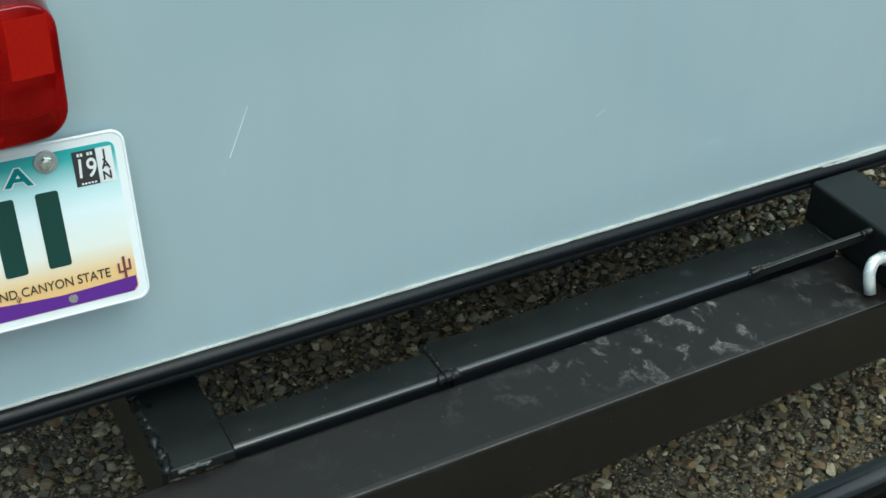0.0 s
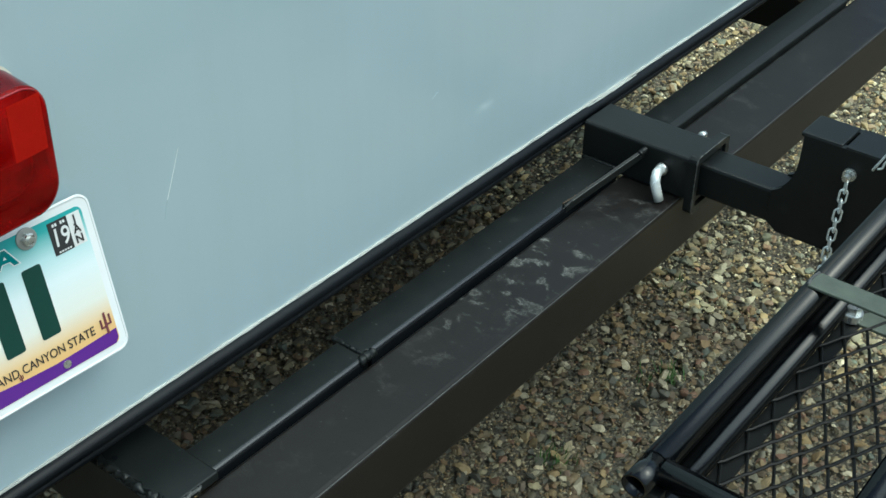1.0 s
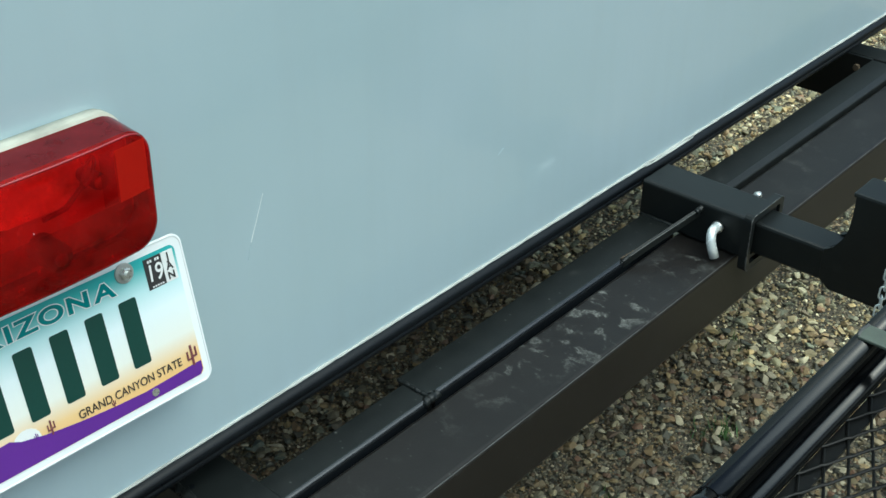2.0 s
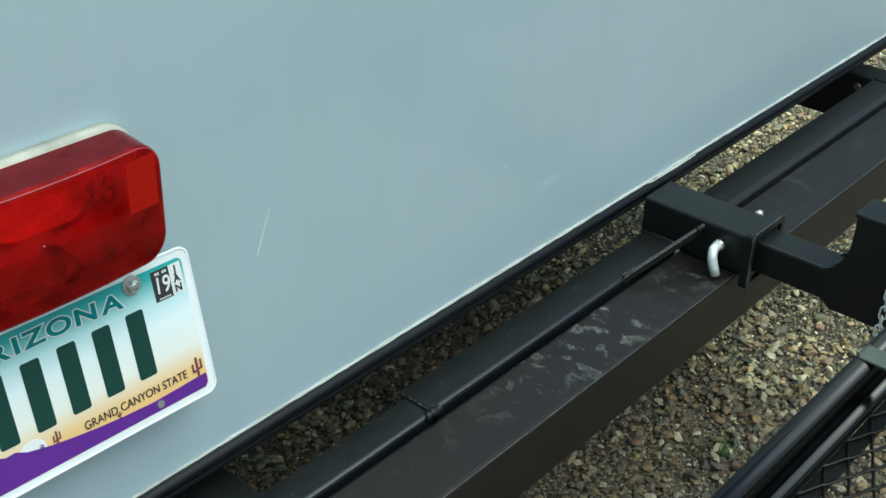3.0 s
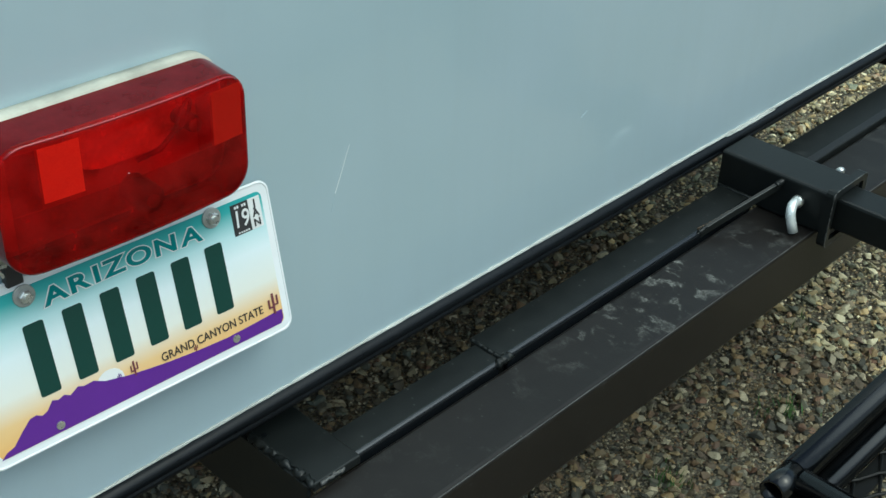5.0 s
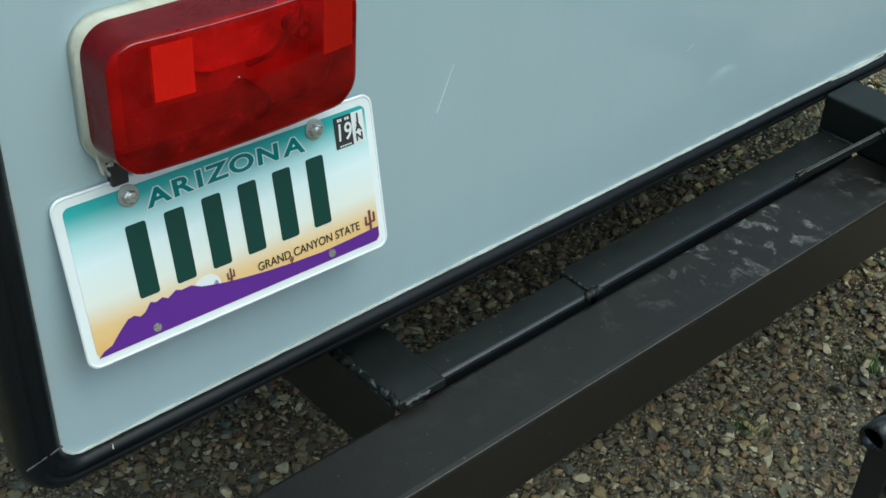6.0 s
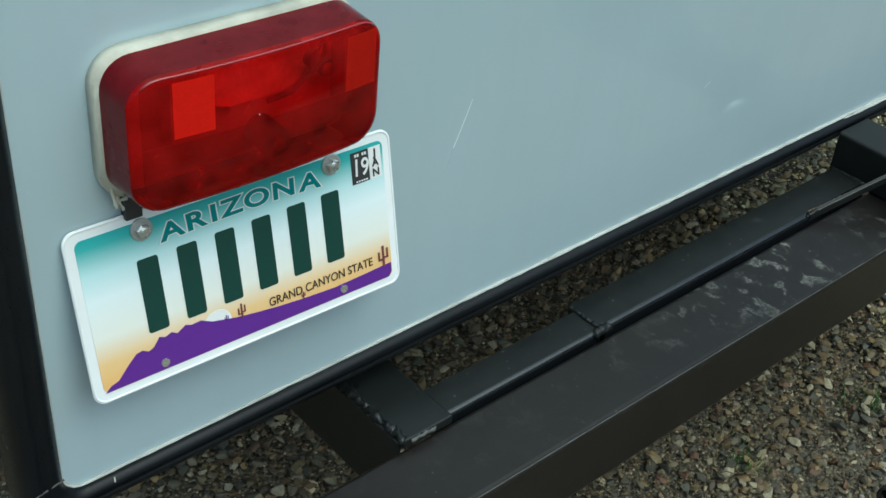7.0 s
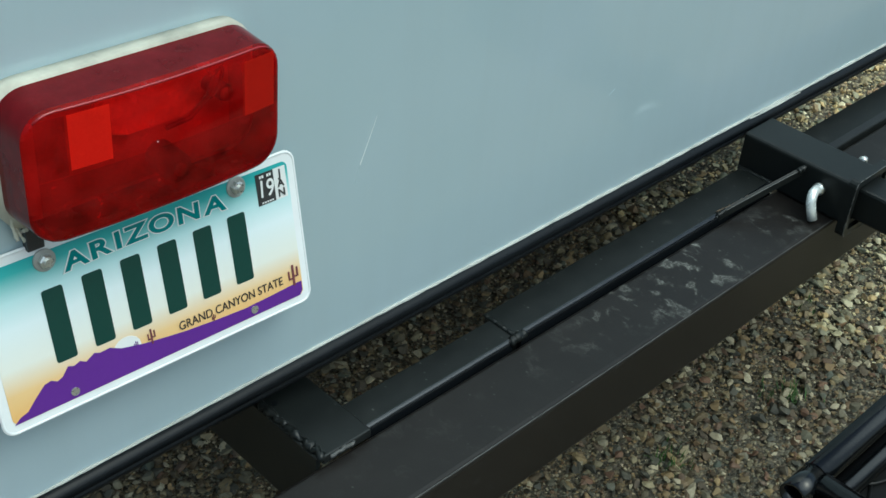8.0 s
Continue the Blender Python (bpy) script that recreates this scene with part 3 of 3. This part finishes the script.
under(hitch, "weld", weld_bead((0.806, -0.066, -0.2114), (0.890, -0.090, -0.1905), 0.0015, 33, 46, 3.5), RUST, "brown rusty weld seam", True)

# receiver: an open square tube with a collar
XR0, XR1, ZR0, ZR1 = 0.930, 0.998, -0.2225, -0.160


def square_tube(x0, x1, z0, z1, wall, y0, y1, r=0.005):
    bm = bmesh.new()
    loops = []
    for k, y in ((0, y0), (0, y1), (1, y1), (1, y0)):
        d = wall * k
        loops.append([bm.verts.new((x, y, z)) for x, z in rounded(x0 + d, x1 - d, z0 + d, z1 - d, r - d * 0.5, 3)])
    for i in range(4):
        a, b = loops[i], loops[(i + 1) % 4]
        for k in range(len(a)):
            bm.faces.new((a[k], a[(k + 1) % len(a)], b[(k + 1) % len(a)], b[k]))
    return bm


rc = square_tube(XR0, XR1, ZR0, ZR1, 0.0065, -0.186, -0.0145)
under(hitch, "receiver_tube", rc, BLACK, "black square receiver tube")
cl = square_tube(XR0 - 0.010, XR1 + 0.010, ZR0 - 0.013, ZR1 + 0.010, 0.0096, -0.190, -0.178, 0.008)
under(hitch, "collar", cl, BLACK, "welded collar of the receiver")
rnd = random.Random(12)
pts = []
for x, z in rounded(XR0 - 0.0096, XR1 + 0.0096, ZR0 - 0.0126, ZR1 + 0.0096, 0.008, 3):
    pts.append((x, -0.1898, z))
dens = []
for p, q in zip(pts, pts[1:] + pts[:1]):
    steps = max(1, int((Vector(q) - Vector(p)).length / 0.003))
    dens += [Vector(p).lerp(Vector(q), k / steps) for k in range(steps)]
under(hitch, "chipped_edge", sweep(dens, [0.0009 * rnd.uniform(0.2, 1.5) for _ in dens], 6, closed=True), WORN_SHINE, "chipped pale edge of the collar", True)

# ---- hitch pin ----
pin = empty("hitch_pin", (0.93, -0.138, -0.19), "bright zinc bent hitch pin through the receiver", "hitch pin")
arc = [(1.012, -0.138, -0.187), (0.926, -0.138, -0.187), (0.919, -0.138, -0.186), (0.912, -0.139, -0.1865), (0.907, -0.141, -0.190), (0.904, -0.143, -0.196), (0.9035, -0.1465, -0.206), (0.9045, -0.151, -0.2190)]
under(pin, "pin_rod", sweep(arc, 0.0066, 14), BRIGHT_ZINC, smooth=True)
under(pin, "pin_collar", sweep([(0.9295, -0.138, -0.187), (0.9245, -0.138, -0.187)], 0.0085, 14), ZINC, smooth=True)
under(pin, "spring_clip", sweep([(1.0085, -0.140, -0.186), (1.0095, -0.146, -0.176), (1.0075, -0.151, -0.167), (1.004, -0.155, -0.162)], [0.004, 0.0055, 0.0062, 0.0045], 10), ZINC, "bent zinc pin end", True)

# ---- cargo carrier ----
carrier = empty("cargo_carrier", (0.96, -0.5, -0.2), "black tube and mesh hitch cargo carrier", "cargo carrier")
XS0, XS1 = 0.9385, 0.9895
under(carrier, "shank", box(XS0, XS1, -0.300, -0.100, -0.2165, -0.1695, 0.004), BLACK, "square shank in the receiver")
prof = [(-0.292, -0.224), (-0.52, -0.224), (-0.52, -0.150), (-0.47, -0.118), (-0.44, -0.088), (-0.425, -0.0795), (-0.304, -0.0795)]
for k in range(1, 8):
    a = radians(90 * k / 7)
    prof.append((-0.306 + 0.030 * (1 - math.cos(a)), -0.100 - 0.068 * math.sin(a)))
prof.append((-0.276, -0.212))
under(carrier, "bracket_plate", prism(prof, "x", XS0 - 0.0025, XS0 + 0.006, 0.001), BLACK, "curved bracket plate")
under(carrier, "bracket_plate", prism(prof, "x", XS1 - 0.006, XS1 + 0.0025, 0.001), BLACK, "curved bracket plate")
under(carrier, "bracket_top", box(XS0 - 0.002, XS1 + 0.002, -0.352, -0.300, -0.0835, -0.0772, 0.002), BLACK)
under(carrier, "bracket_top", box(XS0 - 0.002, XS1 + 0.002, -0.425, -0.356, -0.0802, -0.0778, 0.0008), BLACK)
under(carrier, "main_tube", box(XS0 + 0.0065, XS1 - 0.0065, -0.80, -0.356, -0.140, -0.0875, 0.004), BLACK)
YR, ZU, ZL, R = -0.464, -0.043, -0.094, 0.0116


def pipe(x0, x1, y, z, r=R, wall=0.002):
    """An open-ended tube along x."""
    bm = bmesh.new()
    n = 20
    rings = []
    for x, q in ((x0, r), (x1, r), (x1, r - wall), (x0, r - wall)):
        rings.append([bm.verts.new((x, y + q * math.cos(2 * math.pi * k / n), z + q * math.sin(2 * math.pi * k / n))) for k in range(n)])
    for i in range(4):
        a, b = rings[i], rings[(i + 1) % 4]
        for k in range(n):
            bm.faces.new((a[k], a[(k + 1) % n], b[(k + 1) % n], b[k]))
    return bm


under(carrier, "upper_rail", pipe(0.309, 1.62, YR, ZU), TUBE, "glossy black upper rail", True)
under(carrier, "rail_end", pipe(0.276, 0.3075, YR, ZU, R * 0.97), TUBE, "open tube end", True)
under(carrier, "lower_rail", pipe(0.292, 1.62, YR - 0.006, ZL), TUBE, "glossy black lower rail", True)
under(carrier, "rail_web", box(0.305, 1.62, YR + 0.004, YR + 0.007, ZL - 0.012, ZU - 0.012), MATT, "thin web between the rails")
under(carrier, "floor_flange", box(0.30, 1.62, -0.4955, YR - 0.014, ZL - 0.015, ZL - 0.012), MATT)
under(carrier, "end_rail", sweep([(0.303, YR - 0.010, ZU), (0.303, -0.90, ZU)], 0.0115, 18), TUBE, smooth=True)
under(carrier, "weld", weld_bead((0.293, YR - 0.0125, ZU + 0.004), (0.313, YR - 0.0125, ZU + 0.004), 0.0027, 11, 14, 2.0), BLACK, "weld at the rail end", True)
under(carrier, "corner_post", box(0.288, 0.300, YR - 0.016, YR + 0.006, ZL - 0.06, ZU - 0.013, 0.001), BLACK)
under(carrier, "outer_rail", pipe(0.316, 1.62, -0.612, ZU), TUBE, "glossy black rail", True)
under(carrier, "strap", box(0.583, 0.609, -0.64, -0.461, ZU + 0.0118, ZU + 0.0148, 0.0008), OLIVE, "grey-green flat steel strap")
under(carrier, "strap", box(0.658, 0.684, -0.64, -0.480, ZL - 0.012, ZL - 0.0085, 0.0008), OLIVE, "grey-green flat steel strap")
under(carrier, "strap_lip", sweep([(0.584, -0.4615, ZU + 0.0150), (0.596, -0.4590, ZU + 0.0125), (0.608, -0.4615, ZU + 0.0150)], [0.0016, 0.0022, 0.0016], 8), WORN_SHINE, "chipped bent end of the strap", True)
bolt = sweep([(0.664, -0.484, ZL - 0.010), (0.664, -0.484, ZL - 0.002)], 0.011, 16)
sweep([(0.664, -0.484, ZL - 0.002), (0.664, -0.484, ZL + 0.006)], 0.0085, 6, bm=bolt)
under(carrier, "bolt", bolt, ZINC, "zinc hex bolt with washer")

# expanded mesh floor: zigzag wires that meet at the knuckles
ZM = ZL - 0.0095
mesh_floor = under(carrier, "mesh_floor", box(0.31, 1.60, -0.760, -0.756, ZM - 0.002, ZM + 0.001), MATT, "black diamond mesh floor")
A, B = (-0.0249, -0.0122), (0.0256, -0.0122)
for step, other, lift in ((A, B, -0.0011), (B, A, 0.0011)):
    for k in range(-16, 34):
        pts = []
        for j in range(0, 25):
            x, y = 0.4016 + k * (B[0] - A[0]) + step[0] * j, -0.4800 + step[1] * j
            if 0.312 < x < 1.30 and -0.756 < y:
                pts.append((x - 0.1 * step[0], y - 0.1 * step[1] + 0.0006, ZM + lift))
                pts.append((x + 0.1 * step[0], y + 0.1 * step[1] - 0.0006, ZM + lift))
        if len(pts) > 3:
            part("wire", sweep(pts, 0.0016, 6), MATT, mesh_floor)

# ---- chain ----
chain = empty("safety_chain", (0.93, -0.368, -0.2), "bright zinc chain hanging from a bolt", "chain")
link = [(0.0046 * math.cos(a), 0, 0.0046 * math.sin(a) + (0.0048 if math.sin(a) > 0 else -0.0048)) for a in np.linspace(0, 2 * math.pi, 17)[:-1]]
for k in range(15):
    turn = Euler((0, 0, radians(90 * (k % 2) + 30))).to_matrix()
    at = Vector((0.926 - 0.0007 * k, -0.369 + 0.0004 * k, -0.122 - 0.0135 * k))
    under(chain, "link", sweep([at + turn @ Vector(p) for p in link], 0.00135, 7, closed=True), BRIGHT_ZINC, smooth=True)
head = sweep([(0.9355, -0.368, -0.110), (0.932, -0.368, -0.110)], 0.0082, 16)
sweep([(0.932, -0.368, -0.110), (0.925, -0.368, -0.110)], 0.0064, 6, bm=head)
sweep([(0.925, -0.368, -0.110), (0.920, -0.368, -0.110)], 0.0038, 10, bm=head)
under(chain, "bolt", head, ZINC, "zinc bolt head and washer")
clip = empty("hairpin_clip", (0.96, -0.42, -0.08), "bright wire hairpin clip on the bracket", "clip")
foot, top, back, end = Vector((0.935, -0.401, -0.092)), Vector((0.935, -0.4155, -0.0605)), Vector((0.935, -0.4255, -0.0665)), Vector((0.935, -0.406, -0.088))
rise, half = (top - foot).normalized(), (top - back) / 2
hairpin = [foot.lerp(top, k / 4) for k in range(4)]
hairpin += [(top + back) / 2 + half * math.cos(a) + rise * half.length * math.sin(a) for a in np.linspace(0, math.pi, 9)]
hairpin += [back.lerp(end, k / 10) - half.normalized() * 0.0022 * math.sin(math.pi * k / 3.4) for k in range(1, 11)]
under(clip, "wire", sweep(hairpin, 0.0015, 8), BRIGHT_ZINC, smooth=True)

for thing in (carrier, chain):
    thing.location += Vector((0.002, -0.008, 0.002))

# ---- tail light ----
lamp = empty("tail_light", (0, -0.01, 0.185), "red rectangular tail light on a cream base", "tail light")
bs = bmesh.new()
prism(rounded(-0.1120, 0.1108, 0.119, 0.2384, 0.026), "y", 0.0, -0.013, bm=bs)
bmesh.ops.bevel(bs, geom=[e for e in bs.edges if all(v.co.y < -0.012 for v in e.verts)], offset=0.004, segments=2, affect="EDGES")
under(lamp, "base", bs, CREAM, "cream plastic base with cracked sealant", True)


def lens_y(x):
    return -0.0495 - 0.007 * max(0.0, 1 - (x / 0.108) ** 2)


def lens_rings(rows, fill):
    """The moulded lens: rounded rings that step outwards, and the bowed face."""
    bm = bmesh.new()
    loops = []
    for y, inset, bow in rows:
        ring = rounded(-0.1088 + inset, 0.1095 - inset, 0.1265 + inset, 0.2359 - inset, 0.024 - inset * 0.5, 7)
        dens = []
        for (ax, az), (bx, bz) in zip(ring, ring[1:] + ring[:1]):
            steps = 12 if abs(ax - bx) > 0.05 else 1
            dens += [(ax + (bx - ax) * q / steps, az + (bz - az) * q / steps) for q in range(steps)]
        loops.append([bm.verts.new((x, y - 0.007 * bow * max(0.0, 1 - (x / 0.108) ** 2), z)) for x, z in dens])
    for a, b in zip(loops, loops[1:]):
        for i in range(len(a)):
            bm.faces.new((a[i], a[(i + 1) % len(a)], b[(i + 1) % len(a)], b[i]))
    if fill:
        top_row = loops[-1]
        mid = [bm.verts.new((v.co.x, lens_y(v.co.x), 0.184)) for v in top_row]
        for i in range(len(top_row)):
            k = (i + 1) % len(top_row)
            if (mid[i].co - mid[k].co).length > 1e-5:
                bm.faces.new((top_row[i], top_row[k], mid[k], mid[i]))
    return bm


lens = under(lamp, "lens", lens_rings([(-0.0460, 0.0016, 0.75), (-0.0484, 0.0022, 0.95), (-0.0495, 0.0042, 1.0)], True), RED, "glossy red plastic lens", True)
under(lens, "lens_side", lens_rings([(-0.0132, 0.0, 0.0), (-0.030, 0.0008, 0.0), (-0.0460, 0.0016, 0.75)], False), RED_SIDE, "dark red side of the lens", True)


# Ridge added along the top edge only, to draw the lens's highlight line.
ridge = lens_rings([(-0.0490, 0.0030, 1.0)], False)
ridge_line = [v.co.copy() for v in ridge.verts]
ridge.free()
ridge_line = sorted((p for p in ridge_line if p.z > 0.2255), key=lambda p: p.x)
under(lens, "glint_ridge", sweep(ridge_line, 0.0009, 8), RED_GLINT, "glossy raised ridge on the lens face, added for its top highlight", True)
under(lens, "white_speck", sweep([(-0.008, lens_y(0.008) - 0.0002, 0.1865), (-0.008, lens_y(0.008) - 0.0008, 0.1865)], 0.0005, 8), PAPER, "tiny white speck")


def patch(x0, x1, z0, z1, proud, corner=0.0):
    b = bmesh.new()
    n = 10
    top = [b.verts.new((x0 + (x1 - x0) * i / n, lens_y(x0 + (x1 - x0) * i / n) - proud, z1)) for i in range(n + 1)]
    bot = [b.verts.new((x0 + (x1 - x0) * i / n, lens_y(x0 + (x1 - x0) * i / n) - proud, z0)) for i in range(n + 1)]
    for i in range(n):
        b.faces.new((top[i], top[i + 1], bot[i + 1], bot[i]))
    bmesh.ops.solidify(b, geom=b.faces[:], thickness=0.0006)
    return b


under(lens, "reflector", patch(-0.0755, -0.0440, 0.1850, 0.2285, 0.0006), RED_BRIGHT, "red prism reflector")
# The right reflector catches less light; that is put into its colour.
under(lens, "reflector", patch(0.0715, 0.1015, 0.1800, 0.2255, 0.0003), RED_LESS_LIT, "red prism reflector")
under(lens, "lower_field", patch(-0.0985, 0.1, 0.1375, 0.1800, -0.0012), RED_DEEP, "smooth lower field of the lens")
under(lens, "side_field", patch(-0.0985, -0.0765, 0.1805, 0.2275, -0.0012), RED_DEEP, "darker outer field of the lens")
under(lens, "side_field", patch(0.0570, 0.0708, 0.1805, 0.2265, -0.0012), RED_DEEP, "darker field beside the reflector")
inside = prism(rounded(-0.102, 0.106, 0.131, 0.232, 0.02), "y", -0.0134, -0.0150)
under(lamp, "back_board", inside, DIM, "dull board behind the lens")
under(lamp, "reflector", prism(rounded(-0.036, 0.062, 0.176, 0.230, 0.026), "y", -0.0152, -0.0205, 0.0015), BRIGHT, "pale reflector behind the lens")
bulb_bracket = box(-0.094, -0.080, -0.009, -0.001, 0.098, 0.1185, 0.001)
under(lamp, "plate_bracket", bulb_bracket, INK, "dark plate bracket")
for bx, bz, r in ((0.018, 0.1470, 0.0125), (0.062, 0.198, 0.007)):
    socket = sweep([(bx, -0.0152, bz), (bx, -0.041, bz)], r, 18)
    under(lamp, "socket", socket, INK, "dark bulb socket", True)
    bulb = sweep([(bx, -0.041, bz), (bx, -0.043, bz), (bx, -0.0445, bz), (bx, -0.0460, bz), (bx, -0.0470, bz)], [0.004, 0.0055, 0.006, 0.005, 0.002], 16)
    under(lamp, "bulb", bulb, GLASSY, "small lamp bulb", True)

oval = [(0.052 + 0.0045 * math.cos(a) + 0.005 * math.sin(a), -0.044, 0.211 + 0.011 * math.sin(a)) for a in np.linspace(0, 2 * math.pi, 25)[:-1]]
under(lamp, "bulb_clip", sweep(oval, 0.0016, 8, closed=True), INK, "oval spring clip behind the lens", True)
under(lamp, "bulb_clip", sweep([(0.046, -0.044, 0.202), (0.030, -0.042, 0.187), (0.010, -0.040, 0.184)], 0.0022, 8), INK, "contact strip behind the lens", True)

for ax, az, bx, bz, r in ((-0.1045, 0.139, -0.1015, 0.1135, 0.0017), (-0.1015, 0.128, -0.0965, 0.1105, 0.0012), (-0.100, 0.116, -0.0925, 0.1205, 0.0014)):
    under(lamp, "sealant_drip", weld_bead((ax, -0.006, az), (bx, -0.011, bz), r, int(bx * -9000), 14, 2.5), CREAM, "stringy old sealant", True)

lamp.rotation_euler = Euler((0, radians(0.9), 0))

# ---- plate ----
plate = empty("licence_plate", (0.0021, -0.022, 0.0297), "white framed licence plate with desert sunset print", "licence plate")
plate.rotation_euler = Euler((radians(-11.9), radians(0.35), radians(-1.6)))
plate.scale = (0.974, 0.974, 0.974)
pb = prism(rounded(-0.1525, 0.1525, -0.076, 0.076, 0.011), "y", 0.0, 0.0016)
body = part("plate_body", pb, ALU, plate)
under(body, "rim", sweep([(x, 0.0004, z) for x, z in rounded(-0.1512, 0.1512, -0.0747, 0.0747, 0.0105)], 0.0012, 8, closed=True), ALU, "raised white rim", True)


def flat(outline, y, mat, name, label=""):
    return part(name, prism(outline, "y", y, y + 0.0004), mat, plate, label)


flat(rounded(-0.1435, 0.1435, -0.067, 0.067, 0.006), -0.0006, PRINT, "sky_print", "teal to yellow printed sky")
hills = [(-0.1425, -0.0665), (-0.137, -0.062), (-0.130, -0.060), (-0.121, -0.051), (-0.112, -0.043), (-0.106, -0.042), (-0.101, -0.045), (-0.096, -0.043), (-0.090, -0.036), (-0.085, -0.038),
         (-0.079, -0.036), (-0.074, -0.039), (-0.066, -0.0345), (-0.061, -0.0365), (-0.052, -0.036), (-0.042, -0.041), (-0.020, -0.046), (0.0, -0.049), (0.02, -0.0515), (0.05, -0.054),
         (0.08, -0.0555), (0.11, -0.0545), (0.13, -0.0535), (0.1425, -0.053), (0.1425, -0.062), (0.139, -0.0665)]
sunpts = [(-0.037 + 0.013 * math.cos(radians(a)), -0.044 + 0.0115 * math.sin(radians(a))) for a in range(0, 361, 20)]
flat(sunpts[:-1], -0.0009, PAPER, "sun_print", "white setting sun")
flat(hills, -0.0012, PURPLE, "hill_print", "purple printed hills")


def cactus(u, v, s, mat):
    b = bmesh.new()
    for x0, x1, z0, z1 in ((-0.05, 0.05, 0, 1.0), (-0.26, -0.18, 0.38, 0.75), (-0.26, -0.05, 0.32, 0.40), (0.18, 0.26, 0.45, 0.85), (0.05, 0.26, 0.39, 0.47)):
        box(u + x0 * s, u + x1 * s, -0.0017, -0.0012, v + z0 * s, v + z1 * s, bm=b)
    part("cactus_print", b, mat, plate, "printed cactus")


cactus(-0.014, -0.049, 0.014, BROWN)
cactus(0.1345, -0.0545, 0.021, BROWN)
cactus(-0.029, -0.047, 0.007, PURPLE)
cactus(0.047, -0.054, 0.007, BROWN)
for k in range(6):
    u = -0.0885 + 0.0346 * k
    flat(rounded(u - 0.0090, u + 0.0090, -0.030, 0.0355, 0.002, 2), -0.0012, GREEN, "number_bar", "dark green bar")


def words(text, size, u, v, mat, name, turn=0.0, width=1.0, y=-0.0014, bold=0.0):
    cu = bpy.data.curves.new(name, "FONT")
    cu.body, cu.size, cu.align_x, cu.align_y, cu.extrude, cu.offset = text, size, "CENTER", "CENTER", 0.0002, bold
    tmp = bpy.data.objects.new(name, cu)
    scene.collection.objects.link(tmp)
    bpy.context.view_layer.update()
    me = bpy.data.meshes.new_from_object(tmp)
    bpy.data.objects.remove(tmp)
    me.transform(Matrix.Translation((u, y, v)) @ Matrix.Rotation(radians(turn), 4, "Y") @ Matrix.Rotation(radians(90), 4, "X") @ Matrix.Diagonal((width, 1, 1, 1)))
    me.materials.clear()
    me.materials.append(mat)
    ob = new(name, me)
    ob.parent = plate
    return ob


for ch, u in zip("ARIZONA", (-0.0635, -0.0435, -0.0275, -0.0120, 0.0105, 0.0350, 0.0595)):
    c = u / 0.0625
    words(ch, 0.0205, 0.003 + 1.06 * u, 0.0530 - 0.002 * c * c, PAPER, "letter_edge", 3.5 * c, 1.45, -0.0011, bold=0.0014)
    words(ch, 0.0205, 0.003 + 1.06 * u, 0.0530 - 0.002 * c * c, TEAL, "letter", 3.5 * c, 1.45, bold=0.0006)
words("GRAND CANYON STATE", 0.0116, 0.0675, -0.0450, INK, "motto", 0.0, 0.84)
SX = 0.0003
flat([(0.109 + SX, 0.034), (0.1275 + SX, 0.034), (0.1275 + SX, 0.0635), (0.109 + SX, 0.0635)], -0.0012, INK, "sticker", "dark year sticker")
flat([(0.1278 + SX, 0.034), (0.1405 + SX, 0.034), (0.1405 + SX, 0.0635), (0.1278 + SX, 0.0635)], -0.0012, PAPER, "sticker", "white month sticker")
words("19", 0.0225, 0.1182 + SX, 0.0480, PAPER, "year", 4, 0.80, -0.0018, bold=0.0002)
for k, ch in enumerate("JAN"):
    words(ch, 0.0100, 0.134 + SX, 0.0578 - 0.0092 * k, INK, "month_letter", 0, 1.0, -0.0018, bold=0.0002)
for k in range(5):
    u = 0.1128 + SX + 0.0026 * k
    flat([(u, 0.0353), (u + 0.0017, 0.0353), (u + 0.0017, 0.0366), (u, 0.0366)], -0.0016, PAPER, "sticker_bar")
    if k != 2:
        flat([(u, 0.0590), (u + 0.0019, 0.0590), (u + 0.0019, 0.0615), (u, 0.0615)], -0.0016, PAPER, "sticker_bar")
for u in (-0.0889, 0.0889):
    bolt = part("bolt", sweep([(u, -0.0006, 0.0603), (u, -0.0098, 0.0603)], 0.0030, 12), ZINC, plate, "zinc bolt with washer and nut")
    part("washer", sweep([(u, -0.0006, 0.0603), (u, -0.0020, 0.0603), (u, -0.0024, 0.0603)], [0.0094, 0.0094, 0.0088], 24), DULL_ZINC, bolt, "dull grey washer")
    part("nut", sweep([(u, -0.0025, 0.0603), (u, -0.0066, 0.0603), (u, -0.0074, 0.0603)], [0.0060, 0.0060, 0.0050], 6), ZINC, bolt)
    part("hole", sweep([(u, -0.0020, -0.0603), (u, -0.0006, -0.0603)], 0.0038, 14), ZINC, plate, "grey bolt hole")

# ---- tyre shape standing in for an unidentified black thing beyond the trailer's corner ----
tyre = empty("tyre_stand_in", (3.71, 0.45, GROUND), "black tyre shape lying flat, standing in for an unknown dark object", "tyre")
loop = [(3.71 + 0.245 * math.cos(a), 0.45 + 0.245 * math.sin(a), GROUND + 0.098) for a in np.linspace(0, 2 * math.pi, 49)[:-1]]
under(tyre, "tyre_ring", sweep(loop, 0.095, 16, closed=True), RUBBER, smooth=True)
under(tyre, "rim", sweep([(3.71, 0.45, GROUND + 0.03), (3.71, 0.45, GROUND + 0.15)], 0.175, 32), ZINC, "disc in the middle of the tyre shape", True)
